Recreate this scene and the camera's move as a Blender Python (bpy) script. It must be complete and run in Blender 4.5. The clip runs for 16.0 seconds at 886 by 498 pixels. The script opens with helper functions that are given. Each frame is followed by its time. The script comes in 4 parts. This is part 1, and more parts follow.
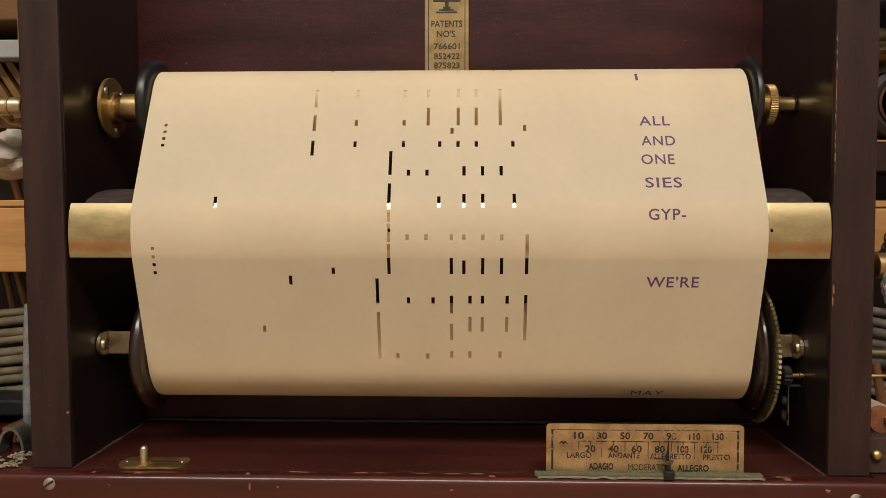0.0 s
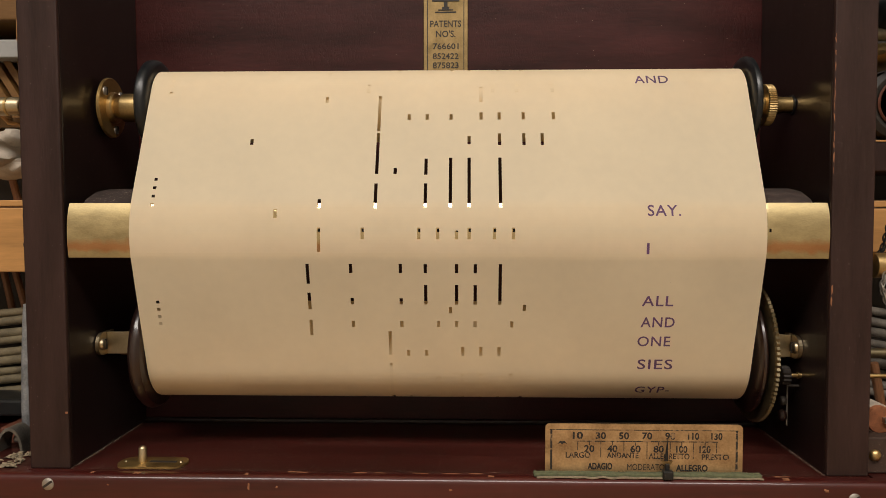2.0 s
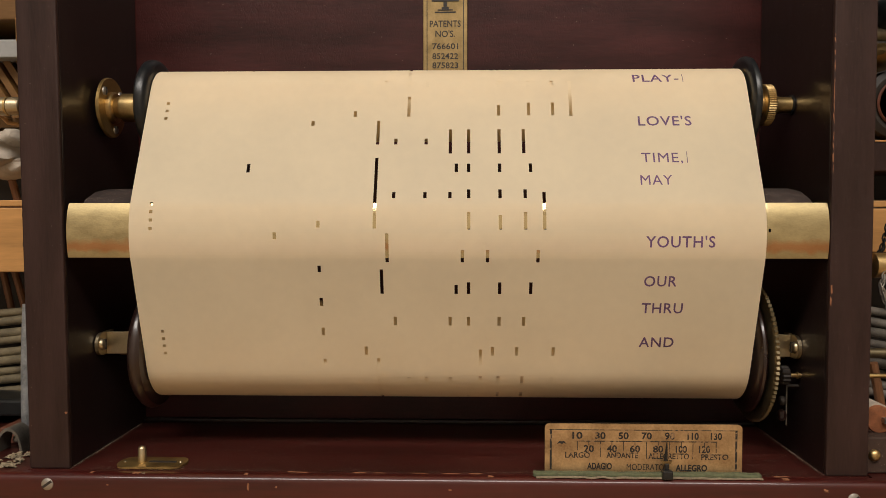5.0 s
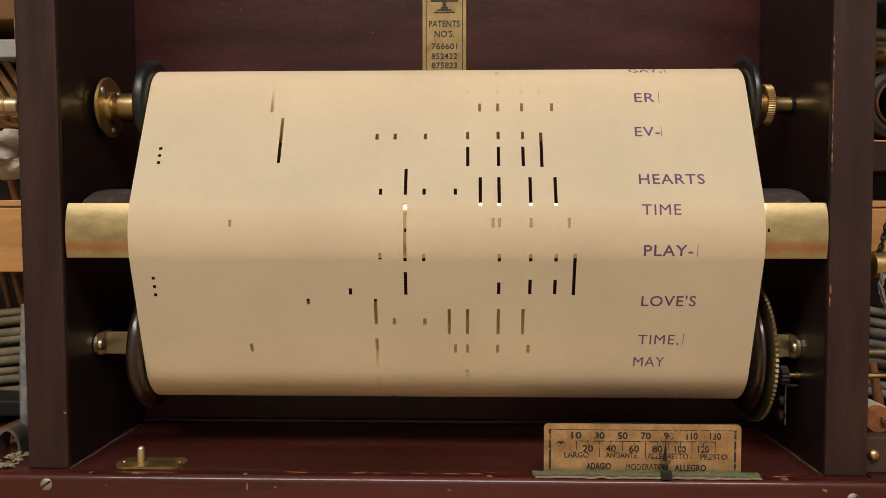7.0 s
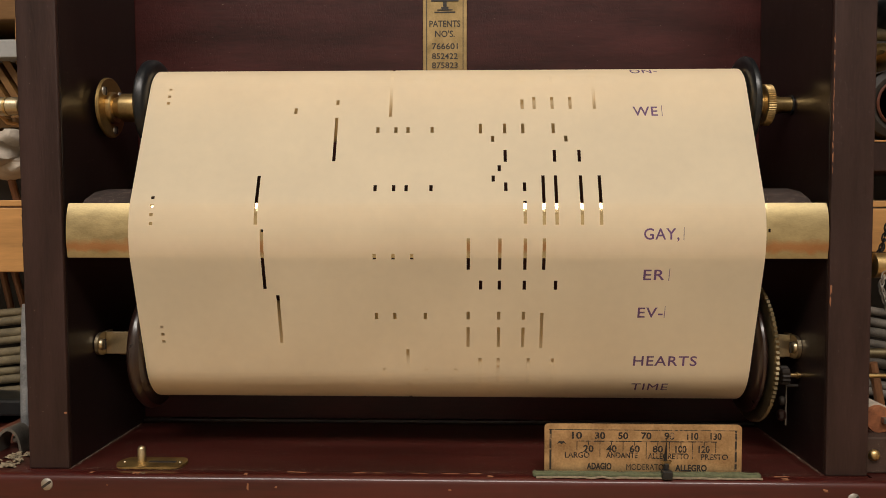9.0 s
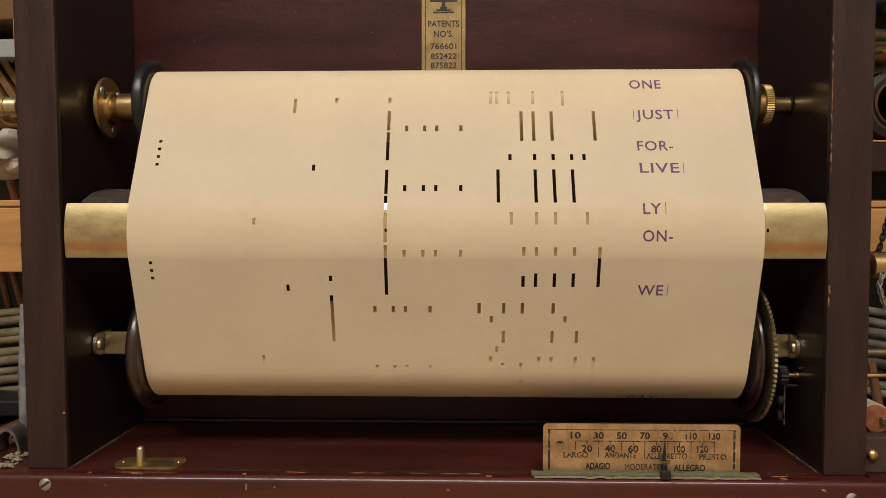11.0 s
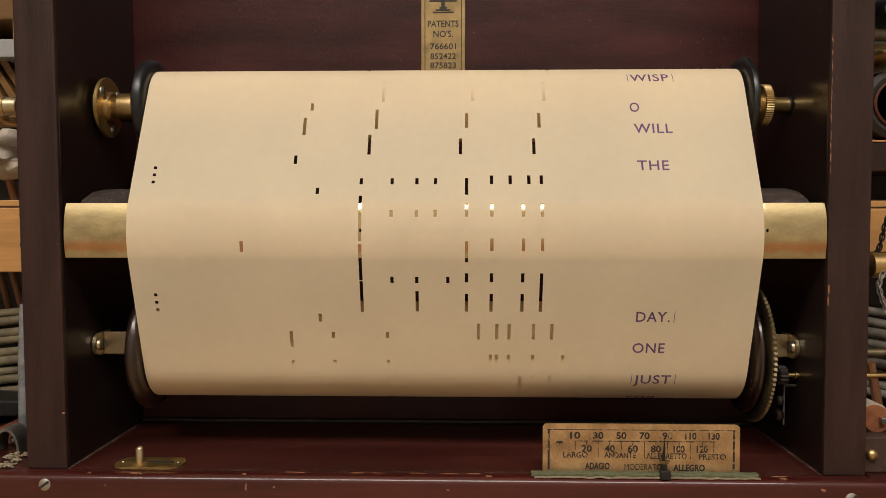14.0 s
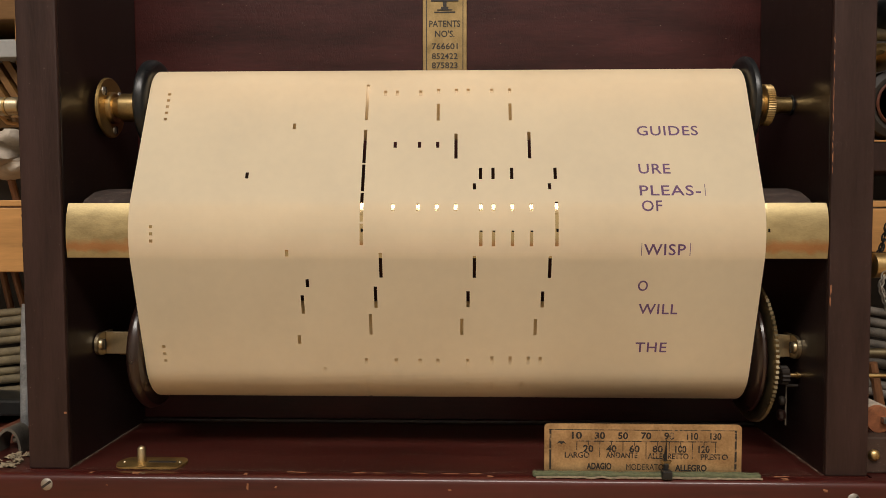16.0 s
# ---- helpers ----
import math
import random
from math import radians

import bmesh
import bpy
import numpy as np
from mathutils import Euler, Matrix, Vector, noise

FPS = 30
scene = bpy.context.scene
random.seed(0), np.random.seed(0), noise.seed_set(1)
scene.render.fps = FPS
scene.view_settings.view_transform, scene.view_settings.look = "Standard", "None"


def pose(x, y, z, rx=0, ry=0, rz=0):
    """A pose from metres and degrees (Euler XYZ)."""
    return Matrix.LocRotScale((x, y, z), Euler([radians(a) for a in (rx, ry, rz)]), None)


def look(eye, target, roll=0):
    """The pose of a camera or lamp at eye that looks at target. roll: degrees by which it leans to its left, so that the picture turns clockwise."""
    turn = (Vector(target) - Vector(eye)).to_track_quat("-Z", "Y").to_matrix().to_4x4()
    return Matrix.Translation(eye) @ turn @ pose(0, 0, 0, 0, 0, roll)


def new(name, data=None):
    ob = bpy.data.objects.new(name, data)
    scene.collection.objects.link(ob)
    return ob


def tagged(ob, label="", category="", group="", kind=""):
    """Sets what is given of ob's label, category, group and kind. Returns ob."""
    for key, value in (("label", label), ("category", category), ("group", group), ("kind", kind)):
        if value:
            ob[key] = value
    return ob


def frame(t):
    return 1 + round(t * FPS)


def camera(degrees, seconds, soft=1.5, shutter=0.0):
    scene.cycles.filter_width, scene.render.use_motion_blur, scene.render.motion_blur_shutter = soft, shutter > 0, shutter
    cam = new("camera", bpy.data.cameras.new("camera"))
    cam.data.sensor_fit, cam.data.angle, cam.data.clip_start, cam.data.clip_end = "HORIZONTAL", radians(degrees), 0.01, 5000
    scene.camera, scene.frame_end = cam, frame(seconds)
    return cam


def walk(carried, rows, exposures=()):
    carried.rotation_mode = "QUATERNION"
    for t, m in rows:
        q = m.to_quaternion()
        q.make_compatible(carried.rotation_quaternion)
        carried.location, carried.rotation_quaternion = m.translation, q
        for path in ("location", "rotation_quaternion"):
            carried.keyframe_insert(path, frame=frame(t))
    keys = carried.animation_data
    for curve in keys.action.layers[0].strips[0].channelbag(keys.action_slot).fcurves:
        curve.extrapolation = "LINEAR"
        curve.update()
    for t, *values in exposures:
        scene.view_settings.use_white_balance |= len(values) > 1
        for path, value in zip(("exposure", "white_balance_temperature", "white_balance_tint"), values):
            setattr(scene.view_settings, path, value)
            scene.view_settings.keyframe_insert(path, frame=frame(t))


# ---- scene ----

# World: origin at the middle of the tracker bar's front face, x to the right, y into the box, z up.
# ---- camera ----
cam = camera(60.3, 16.0, soft=0.6)
EYE = (0.0084, -0.340, 0.0055)
SWAY = ((0, 1.78), (0.5, 1.78), (1.0, 1.79), (1.5, 1.75), (2.0, 1.70), (2.5, 1.63), (3.0, 1.61), (3.5, 1.61),
        (4.0, 1.68), (5.2, 1.66), (6.5, 1.61), (7.0, 1.60), (8.0, 1.60), (8.5, 1.61), (9.0, 1.64), (10.2, 1.58),
        (11.5, 1.53), (12.0, 1.53), (12.5, 1.54), (13.0, 1.50), (13.5, 1.47), (14.0, 1.51), (14.5, 1.57),
        (15.0, 1.63), (15.5, 1.64), (16.0, 1.63))
walk(cam, [(t, pose(*EYE, 90 - 2.3, 0, a)) for t, a in SWAY], exposures=((0, 0.0), (16, 0.0)))

# ---- world and lamps ----
world = bpy.data.worlds.new("room_dusk")
world.use_nodes = True
world.node_tree.nodes["Background"].inputs[0].default_value = (1.0, 0.90, 0.78, 1)
world.node_tree.nodes["Background"].inputs[1].default_value = 0.12
scene.world = world


def area_lamp(name, eye, target, w, h, power, colour):
    data = bpy.data.lights.new(name, "AREA")
    data.shape, data.size, data.size_y, data.energy, data.color = "RECTANGLE", w, h, power, colour
    ob = new(name, data)
    ob.matrix_world = look(eye, target)
    return ob


WARM = (1.0, 0.93, 0.86)
area_lamp("room_lamp_light", (-0.03, -0.84, 1.00), (0, 0, 0), 1.50, 0.30, 18.9, WARM)
# Extra lamp facing away, added so the wall behind the camera bounces frontal fill.
area_lamp("room_fill_light", (-0.03, -0.90, 1.02), (0, -2.5, 0.1), 1.50, 0.30, 18.0, WARM)


# ---- materials ----
def material(name, base, rough=0.5, metal=0.0, vary=0.25, scale=60.0, bump=0.05, dust=0.0, stretch=(1, 1, 1),
             tint=None, coat=0.0, crackle=0.0, dust_scale=900.0, spec=0.5, coat_rough=0.12):
    m = bpy.data.materials.new(name)
    m.use_nodes = True
    nt = m.node_tree
    n, l = nt.nodes, nt.links
    b = n["Principled BSDF"]
    b.inputs["Roughness"].default_value = rough
    b.inputs["Metallic"].default_value = metal
    b.inputs["Coat Weight"].default_value = coat
    b.inputs["Specular IOR Level"].default_value = spec
    b.inputs["Coat Roughness"].default_value = coat_rough
    co = n.new("ShaderNodeTexCoord")
    mp = n.new("ShaderNodeMapping")
    mp.inputs["Scale"].default_value = stretch
    l.new(co.outputs["Object"], mp.inputs[0])
    n1 = n.new("ShaderNodeTexNoise")
    n1.inputs["Scale"].default_value, n1.inputs["Detail"].default_value = scale, 6
    n2 = n.new("ShaderNodeTexNoise")
    n2.inputs["Scale"].default_value, n2.inputs["Detail"].default_value = scale * 9, 4
    l.new(mp.outputs[0], n1.inputs["Vector"])
    l.new(mp.outputs[0], n2.inputs["Vector"])
    mixn = n.new("ShaderNodeMath")
    mixn.operation = "MULTIPLY_ADD"
    l.new(n2.outputs["Fac"], mixn.inputs[0])
    mixn.inputs[1].default_value = 0.45
    l.new(n1.outputs["Fac"], mixn.inputs[2])
    ramp = n.new("ShaderNodeValToRGB")
    ramp.color_ramp.elements[0].position, ramp.color_ramp.elements[1].position = 0.40, 1.0
    t = tint or base
    ramp.color_ramp.elements[0].color = (*[c * (1 - vary) for c in base], 1)
    ramp.color_ramp.elements[1].color = (*[min(1, c * (1 + vary)) for c in t], 1)
    l.new(mixn.outputs[0], ramp.inputs[0])
    colour = ramp.outputs[0]
    if dust:
        v = n.new("ShaderNodeTexNoise")
        v.inputs["Scale"].default_value, v.inputs["Detail"].default_value = dust_scale, 2
        l.new(co.outputs["Object"], v.inputs["Vector"])
        where = n.new("ShaderNodeMath")
        where.operation = "MULTIPLY_ADD"
        l.new(n1.outputs["Fac"], where.inputs[0])
        where.inputs[1].default_value = 0.25
        l.new(v.outputs["Fac"], where.inputs[2])
        dr = n.new("ShaderNodeMapRange")
        dr.inputs["From Min"].default_value, dr.inputs["From Max"].default_value = 0.93 - dust * 0.2, 1.0 - dust * 0.2
        l.new(where.outputs[0], dr.inputs["Value"])
        mx = n.new("ShaderNodeMix")
        mx.data_type = "RGBA"
        l.new(dr.outputs[0], mx.inputs["Factor"])
        l.new(colour, mx.inputs["A"])
        mx.inputs["B"].default_value = (0.42, 0.36, 0.29, 1)
        colour = mx.outputs["Result"]
    l.new(colour, b.inputs["Base Color"])
    rr = n.new("ShaderNodeMapRange")
    rr.inputs["From Min"].default_value, rr.inputs["From Max"].default_value = 0.3, 1.1
    rr.inputs["To Min"].default_value, rr.inputs["To Max"].default_value = rough * 0.8, min(1, rough * 1.3)
    l.new(mixn.outputs[0], rr.inputs["Value"])
    l.new(rr.outputs[0], b.inputs["Roughness"])
    bp = n.new("ShaderNodeBump")
    bp.inputs["Strength"].default_value, bp.inputs["Distance"].default_value = bump, 0.001
    height = mixn.outputs[0]
    if crackle:
        vo = n.new("ShaderNodeTexNoise")
        vo.inputs["Scale"].default_value, vo.inputs["Detail"].default_value, vo.inputs["Distortion"].default_value = 520, 2, 1.2
        mp2 = n.new("ShaderNodeMapping")
        mp2.inputs["Scale"].default_value = (1, 1, 0.28)
        l.new(co.outputs["Object"], mp2.inputs[0])
        l.new(mp2.outputs[0], vo.inputs["Vector"])
        mid, ridge = n.new("ShaderNodeMath"), n.new("ShaderNodeMath")
        mid.operation, ridge.operation = "SUBTRACT", "ABSOLUTE"
        mid.inputs[1].default_value = 0.5
        l.new(vo.outputs["Fac"], mid.inputs[0])
        l.new(mid.outputs[0], ridge.inputs[0])
        cr = n.new("ShaderNodeMapRange")
        cr.inputs["From Max"].default_value = 0.07
        cr.inputs["To Max"].default_value = crackle
        l.new(ridge.outputs[0], cr.inputs["Value"])
        patch = n.new("ShaderNodeTexNoise")
        patch.inputs["Scale"].default_value = 22
        l.new(co.outputs["Object"], patch.inputs["Vector"])
        amount = n.new("ShaderNodeMapRange")
        amount.inputs["From Min"].default_value, amount.inputs["From Max"].default_value = 0.42, 0.68
        l.new(patch.outputs["Fac"], amount.inputs["Value"])
        times = n.new("ShaderNodeMath")
        times.operation = "MULTIPLY"
        l.new(cr.outputs[0], times.inputs[0])
        l.new(amount.outputs[0], times.inputs[1])
        ad = n.new("ShaderNodeMath")
        l.new(times.outputs[0], ad.inputs[0])
        l.new(mixn.outputs[0], ad.inputs[1])
        height = ad.outputs[0]
    l.new(height, bp.inputs["Height"])
    l.new(bp.outputs[0], b.inputs["Normal"])
    l.new(bp.outputs[0], b.inputs["Coat Normal"])
    return m


def paper_material(name, base, vary, translucent):
    m = material(name, base, 0.62, vary=vary, scale=22, bump=0.03)
    nt = m.node_tree
    b, out = nt.nodes["Principled BSDF"], nt.nodes["Material Output"]
    b.inputs["Specular IOR Level"].default_value = 0.35
    uv = nt.nodes.new("ShaderNodeUVMap")
    uv.uv_map = "along_roll"
    nt.links.new(uv.outputs[0], next(n for n in nt.nodes if n.type == "MAPPING").inputs[0])
    back = nt.nodes.new("ShaderNodeBsdfTranslucent")
    back.inputs[0].default_value = (0.88, 0.70, 0.39, 1)
    mix = nt.nodes.new("ShaderNodeMixShader")
    mix.inputs[0].default_value = translucent
    nt.links.new(b.outputs[0], mix.inputs[1])
    nt.links.new(back.outputs[0], mix.inputs[2])
    nt.links.new(mix.outputs[0], out.inputs[0])
    return m


PAPER = paper_material("roll_paper", (0.83, 0.715, 0.515), 0.08, 0.35)
CORE = material("wound_paper", (0.70, 0.56, 0.39), 0.7, vary=0.08, scale=40, bump=0.03)
INK = paper_material("purple_ink", (0.105, 0.048, 0.125), 0.6, 0.05)
MAHOGANY = material("red_mahogany", (0.033, 0.0060, 0.0054), 0.40, vary=0.6, scale=14, bump=0.13,
                    stretch=(1, 1, 5), coat=0.12, crackle=0.75, spec=0.22, coat_rough=0.30)
RAIL = material("polished_mahogany", (0.050, 0.0072, 0.0054), 0.36, vary=0.6, scale=20, bump=0.05,
                stretch=(0.25, 3, 3), coat=0.6, coat_rough=0.10, spec=0.3)
FLOORWOOD = material("dusty_mahogany", (0.042, 0.0078, 0.0054), 0.36, vary=0.6, scale=20, bump=0.10, spec=0.4,
                     stretch=(0.3, 3, 3), coat=0.3, coat_rough=0.15, dust=0.42, dust_scale=1500)
STILE = material("brown_mahogany", (0.030, 0.0148, 0.0122), 0.45, vary=0.45, scale=40, bump=0.2, spec=0.25, stretch=(3, 3, 0.4))
EBONY = material("dark_side_wood", (0.013, 0.0075, 0.0068), 0.36, vary=0.4, scale=30, bump=0.05, spec=0.35, coat=0.45,
                 stretch=(1, 1, 0.4), coat_rough=0.20)
BRASS = material("aged_brass", (0.54, 0.38, 0.17), 0.38, 1.0, vary=0.3, scale=120, bump=0.06)
BARBRASS = material("dull_bar_brass", (0.45, 0.36, 0.19), 0.46, 0.95, vary=0.22, scale=190, bump=0.10, stretch=(0.5, 1, 1))


def tarnish(m, lo, hi, colour):
    """A ragged orange band between two heights, painted as wood reflected in the metal."""
    nt = m.node_tree
    b = nt.nodes["Principled BSDF"]
    old = b.inputs["Base Color"].links[0].from_socket
    co, sep = nt.nodes.new("ShaderNodeTexCoord"), nt.nodes.new("ShaderNodeSeparateXYZ")
    nt.links.new(co.outputs["Object"], sep.inputs[0])
    no = nt.nodes.new("ShaderNodeTexNoise")
    no.inputs["Scale"].default_value, no.inputs["Detail"].default_value = 160, 5
    nt.links.new(co.outputs["Object"], no.inputs["Vector"])
    wob = nt.nodes.new("ShaderNodeMath")
    wob.operation = "MULTIPLY_ADD"
    nt.links.new(no.outputs["Fac"], wob.inputs[0])
    wob.inputs[1].default_value = 0.006
    nt.links.new(sep.outputs["Z"], wob.inputs[2])
    up, dn = nt.nodes.new("ShaderNodeMapRange"), nt.nodes.new("ShaderNodeMapRange")
    for node, a, c in ((up, lo - 0.001, lo + 0.001), (dn, hi + 0.0015, hi - 0.0015)):
        node.inputs["From Min"].default_value, node.inputs["From Max"].default_value = a + 0.003, c + 0.003
        nt.links.new(wob.outputs[0], node.inputs["Value"])
    both = nt.nodes.new("ShaderNodeMath")
    both.operation = "MULTIPLY"
    nt.links.new(up.outputs[0], both.inputs[0])
    nt.links.new(dn.outputs[0], both.inputs[1])
    half = nt.nodes.new("ShaderNodeMath")
    half.operation = "MULTIPLY"
    nt.links.new(both.outputs[0], half.inputs[0])
    half.inputs[1].default_value = 0.55
    mx = nt.nodes.new("ShaderNodeMix")
    mx.data_type = "RGBA"
    nt.links.new(half.outputs[0], mx.inputs["Factor"])
    nt.links.new(old, mx.inputs["A"])
    mx.inputs["B"].default_value = (*colour, 1)
    nt.links.new(mx.outputs["Result"], b.inputs["Base Color"])


def polish(m, edge, rough):
    """The middle of the bar, rubbed bright by the running paper as far as edge on both sides."""
    nt = m.node_tree
    b = nt.nodes["Principled BSDF"]
    co, sep, size = (nt.nodes.new("ShaderNode" + k) for k in ("TexCoord", "SeparateXYZ", "Math"))
    nt.links.new(co.outputs["Object"], sep.inputs[0])
    size.operation = "ABSOLUTE"
    nt.links.new(sep.outputs["X"], size.inputs[0])
    worn = nt.nodes.new("ShaderNodeMapRange")
    worn.inputs["From Min"].default_value, worn.inputs["From Max"].default_value = edge, edge + 0.0025
    nt.links.new(size.outputs[0], worn.inputs["Value"])
    mx = nt.nodes.new("ShaderNodeMix")
    nt.links.new(worn.outputs[0], mx.inputs["Factor"])
    mx.inputs["A"].default_value = rough
    nt.links.new(b.inputs["Roughness"].links[0].from_socket, mx.inputs["B"])
    nt.links.new(mx.outputs["Result"], b.inputs["Roughness"])
    hue = nt.nodes.new("ShaderNodeMix")
    hue.data_type = "RGBA"
    nt.links.new(worn.outputs[0], hue.inputs["Factor"])
    hue.inputs["A"].default_value = (0.60, 0.48, 0.27, 1)
    nt.links.new(b.inputs["Base Color"].links[0].from_socket, hue.inputs["B"])
    nt.links.new(hue.outputs["Result"], b.inputs["Base Color"])


polish(BARBRASS, 0.1402, 0.16)
tarnish(BARBRASS, -0.0095, -0.0050, (0.52, 0.17, 0.05))
BLACK = material("black_bakelite", (0.008, 0.009, 0.010), 0.30, vary=0.3, scale=80, bump=0.04)
DARKWOOD = material("turned_dark_wood", (0.017, 0.007, 0.0055), 0.28, vary=0.4, scale=50, bump=0.03, coat=0.5)
DARK = material("case_wood_and_hole_shade", (0.02, 0.014, 0.010), 0.6, vary=0.4, scale=30)
LEDGE = material("dusty_ledge_wood", (0.045, 0.022, 0.014), 0.7, vary=0.5, scale=60, bump=0.2, dust=0.6, dust_scale=2200)
FELTEDGE = material("worn_felt_edge", (0.24, 0.19, 0.13), 0.95, vary=0.45, scale=500, bump=0.5)
FELT = material("green_felt", (0.105, 0.115, 0.060), 0.95, vary=0.4, scale=500, bump=0.5)
DUSTY = material("dusty_black_wood", (0.026, 0.015, 0.012), 0.9, vary=0.6, scale=160, bump=0.4, dust=0.75, dust_scale=3200)
DARKBRASS = material("dark_brass", (0.44, 0.30, 0.12), 0.46, 1.0, vary=0.35, scale=110, bump=0.06)
GEARBRASS = material("dirty_gear_brass", (0.20, 0.165, 0.10), 0.45, 1.0, vary=0.4, scale=150, bump=0.06)
PALEBRASS = material("worn_pale_brass", (0.52, 0.43, 0.28), 0.36, 1.0, vary=0.2, scale=150, bump=0.04)
PLAQUE = material("plaque_brass", (0.28, 0.20, 0.095), 0.45, 1.0, vary=0.3, scale=160, bump=0.05)
TEMPO = material("tempo_plate_brass", (0.48, 0.285, 0.135), 0.48, 0.80, vary=0.5, scale=110, bump=0.08, tint=(0.46, 0.31, 0.16))
STEEL = material("steel", (0.46, 0.44, 0.41), 0.45, 1.0, vary=0.25, scale=200, bump=0.05)
STEELWORN = material("worn_steel", (0.20, 0.18, 0.15), 0.55, 0.8, vary=0.5, scale=120, bump=0.15)
WORNINK = material("worn_dark_enamel", (0.020, 0.016, 0.013), 0.6, vary=0.5, scale=300, bump=0.0)


def wear_through(m, colour, scale, much):
    """Enamel rubbed away in ragged spots down to the metal's colour."""
    nt = m.node_tree
    b = nt.nodes["Principled BSDF"]
    co, no, cut, mx = (nt.nodes.new("ShaderNode" + k) for k in ("TexCoord", "TexNoise", "MapRange", "Mix"))
    no.inputs["Scale"].default_value, no.inputs["Detail"].default_value = scale, 5
    nt.links.new(co.outputs["Object"], no.inputs["Vector"])
    cut.inputs["From Min"].default_value, cut.inputs["From Max"].default_value = much, much + 0.03
    nt.links.new(no.outputs["Fac"], cut.inputs["Value"])
    mx.data_type = "RGBA"
    nt.links.new(cut.outputs[0], mx.inputs["Factor"])
    nt.links.new(b.inputs["Base Color"].links[0].from_socket, mx.inputs["A"])
    mx.inputs["B"].default_value = (*colour, 1)
    nt.links.new(mx.outputs["Result"], b.inputs["Base Color"])


wear_through(WORNINK, (0.30, 0.19, 0.10), 420, 0.56)
DARKINK = material("dark_enamel", (0.020, 0.016, 0.013), 0.6, vary=0.5, scale=300, bump=0.0)
BAREWOOD = material("bare_chipped_wood", (0.26, 0.11, 0.05), 0.8, vary=0.4, scale=300, bump=0.2)
ENDGRAIN = material("red_end_grain", (0.36, 0.13, 0.055), 0.6, vary=0.45, scale=260, bump=0.3)
ORANGEWOOD = material("orange_varnished_wood", (0.48, 0.245, 0.08), 0.38, vary=0.25, scale=40, bump=0.04, stretch=(0.3, 3, 3), coat=0.2)
GOLDWOOD = material("golden_wood", (0.15, 0.072, 0.018), 0.45, vary=0.35, scale=60, bump=0.05, stretch=(0.3, 3, 3))
BROWNWOOD = material("brown_wood", (0.20, 0.085, 0.035), 0.5, vary=0.35, scale=60, bump=0.05, stretch=(2, 2, 0.4))
REDWOOD = material("red_stained_wood", (0.12, 0.04, 0.022), 0.5, vary=0.4, scale=80, bump=0.08)
PALEWOOD = material("pale_splinter_wood", (0.25, 0.20, 0.13), 0.8, vary=0.35, scale=200, bump=0.2)
GREYPAINT = material("grey_paint", (0.30, 0.30, 0.295), 0.5, vary=0.12, scale=60, bump=0.03)
LEATHER = material("pale_kid_leather", (0.50, 0.43, 0.35), 0.85, vary=0.2, scale=90, bump=0.25)
TUBE = material("olive_rubber", (0.13, 0.104, 0.060), 0.6, vary=0.6, scale=120, bump=0.15)
TUBEDARK = material("grey_rubber", (0.12, 0.105, 0.088), 0.6, vary=0.6, scale=120, bump=0.15)
LEAD = material("dull_lead", (0.24, 0.25, 0.26), 0.5, 0.3, vary=0.55, scale=130, bump=0.2)
DUSTMAT = material("pale_dust", (0.38, 0.30, 0.23), 0.95, vary=0.4, scale=300, bump=0.0)
BOUNCEWOOD = material("bounce_board_wood", (0.42, 0.25, 0.10), 0.5, vary=0.08, scale=20)
PALEWALL = material("pale_room_plaster", (0.78, 0.72, 0.62), 0.9, vary=0.06, scale=8)
WALLP = material("room_plaster", (0.66, 0.60, 0.51), 0.9, vary=0.06, scale=8)


# ---- mesh helpers ----
def part(name, bm, mat, parent=None, label="", smooth=False):
    me = bpy.data.meshes.new(name)
    bm.to_mesh(me)
    bm.free()
    mats = mat if isinstance(mat, (list, tuple)) else [mat]
    for m in mats:
        me.materials.append(m)
    if smooth:
        me.shade_smooth()
        me.set_sharp_from_angle(angle=radians(35))
    ob = new(name, me)
    ob.parent = parent
    if label:
        tagged(ob, label)
    return ob


def thing(name, label, category, group="", at=(0, 0, 0), kind=""):
    ob = new(name)
    ob.empty_display_size = 0.01
    ob.location = at
    return tagged(ob, label, category, group, kind)


def box(lo, hi, bevel=0.0, segs=2):
    bm = bmesh.new()
    bmesh.ops.create_cube(bm, size=1)
    c = [(a + b) / 2 for a, b in zip(lo, hi)]
    s = [b - a for a, b in zip(lo, hi)]
    bmesh.ops.transform(bm, matrix=Matrix.Translation(c) @ Matrix.Diagonal((*s, 1)), verts=bm.verts)
    if bevel:
        bmesh.ops.bevel(bm, geom=bm.edges[:], offset=bevel, segments=segs, profile=0.5, affect="EDGES")
    return bm


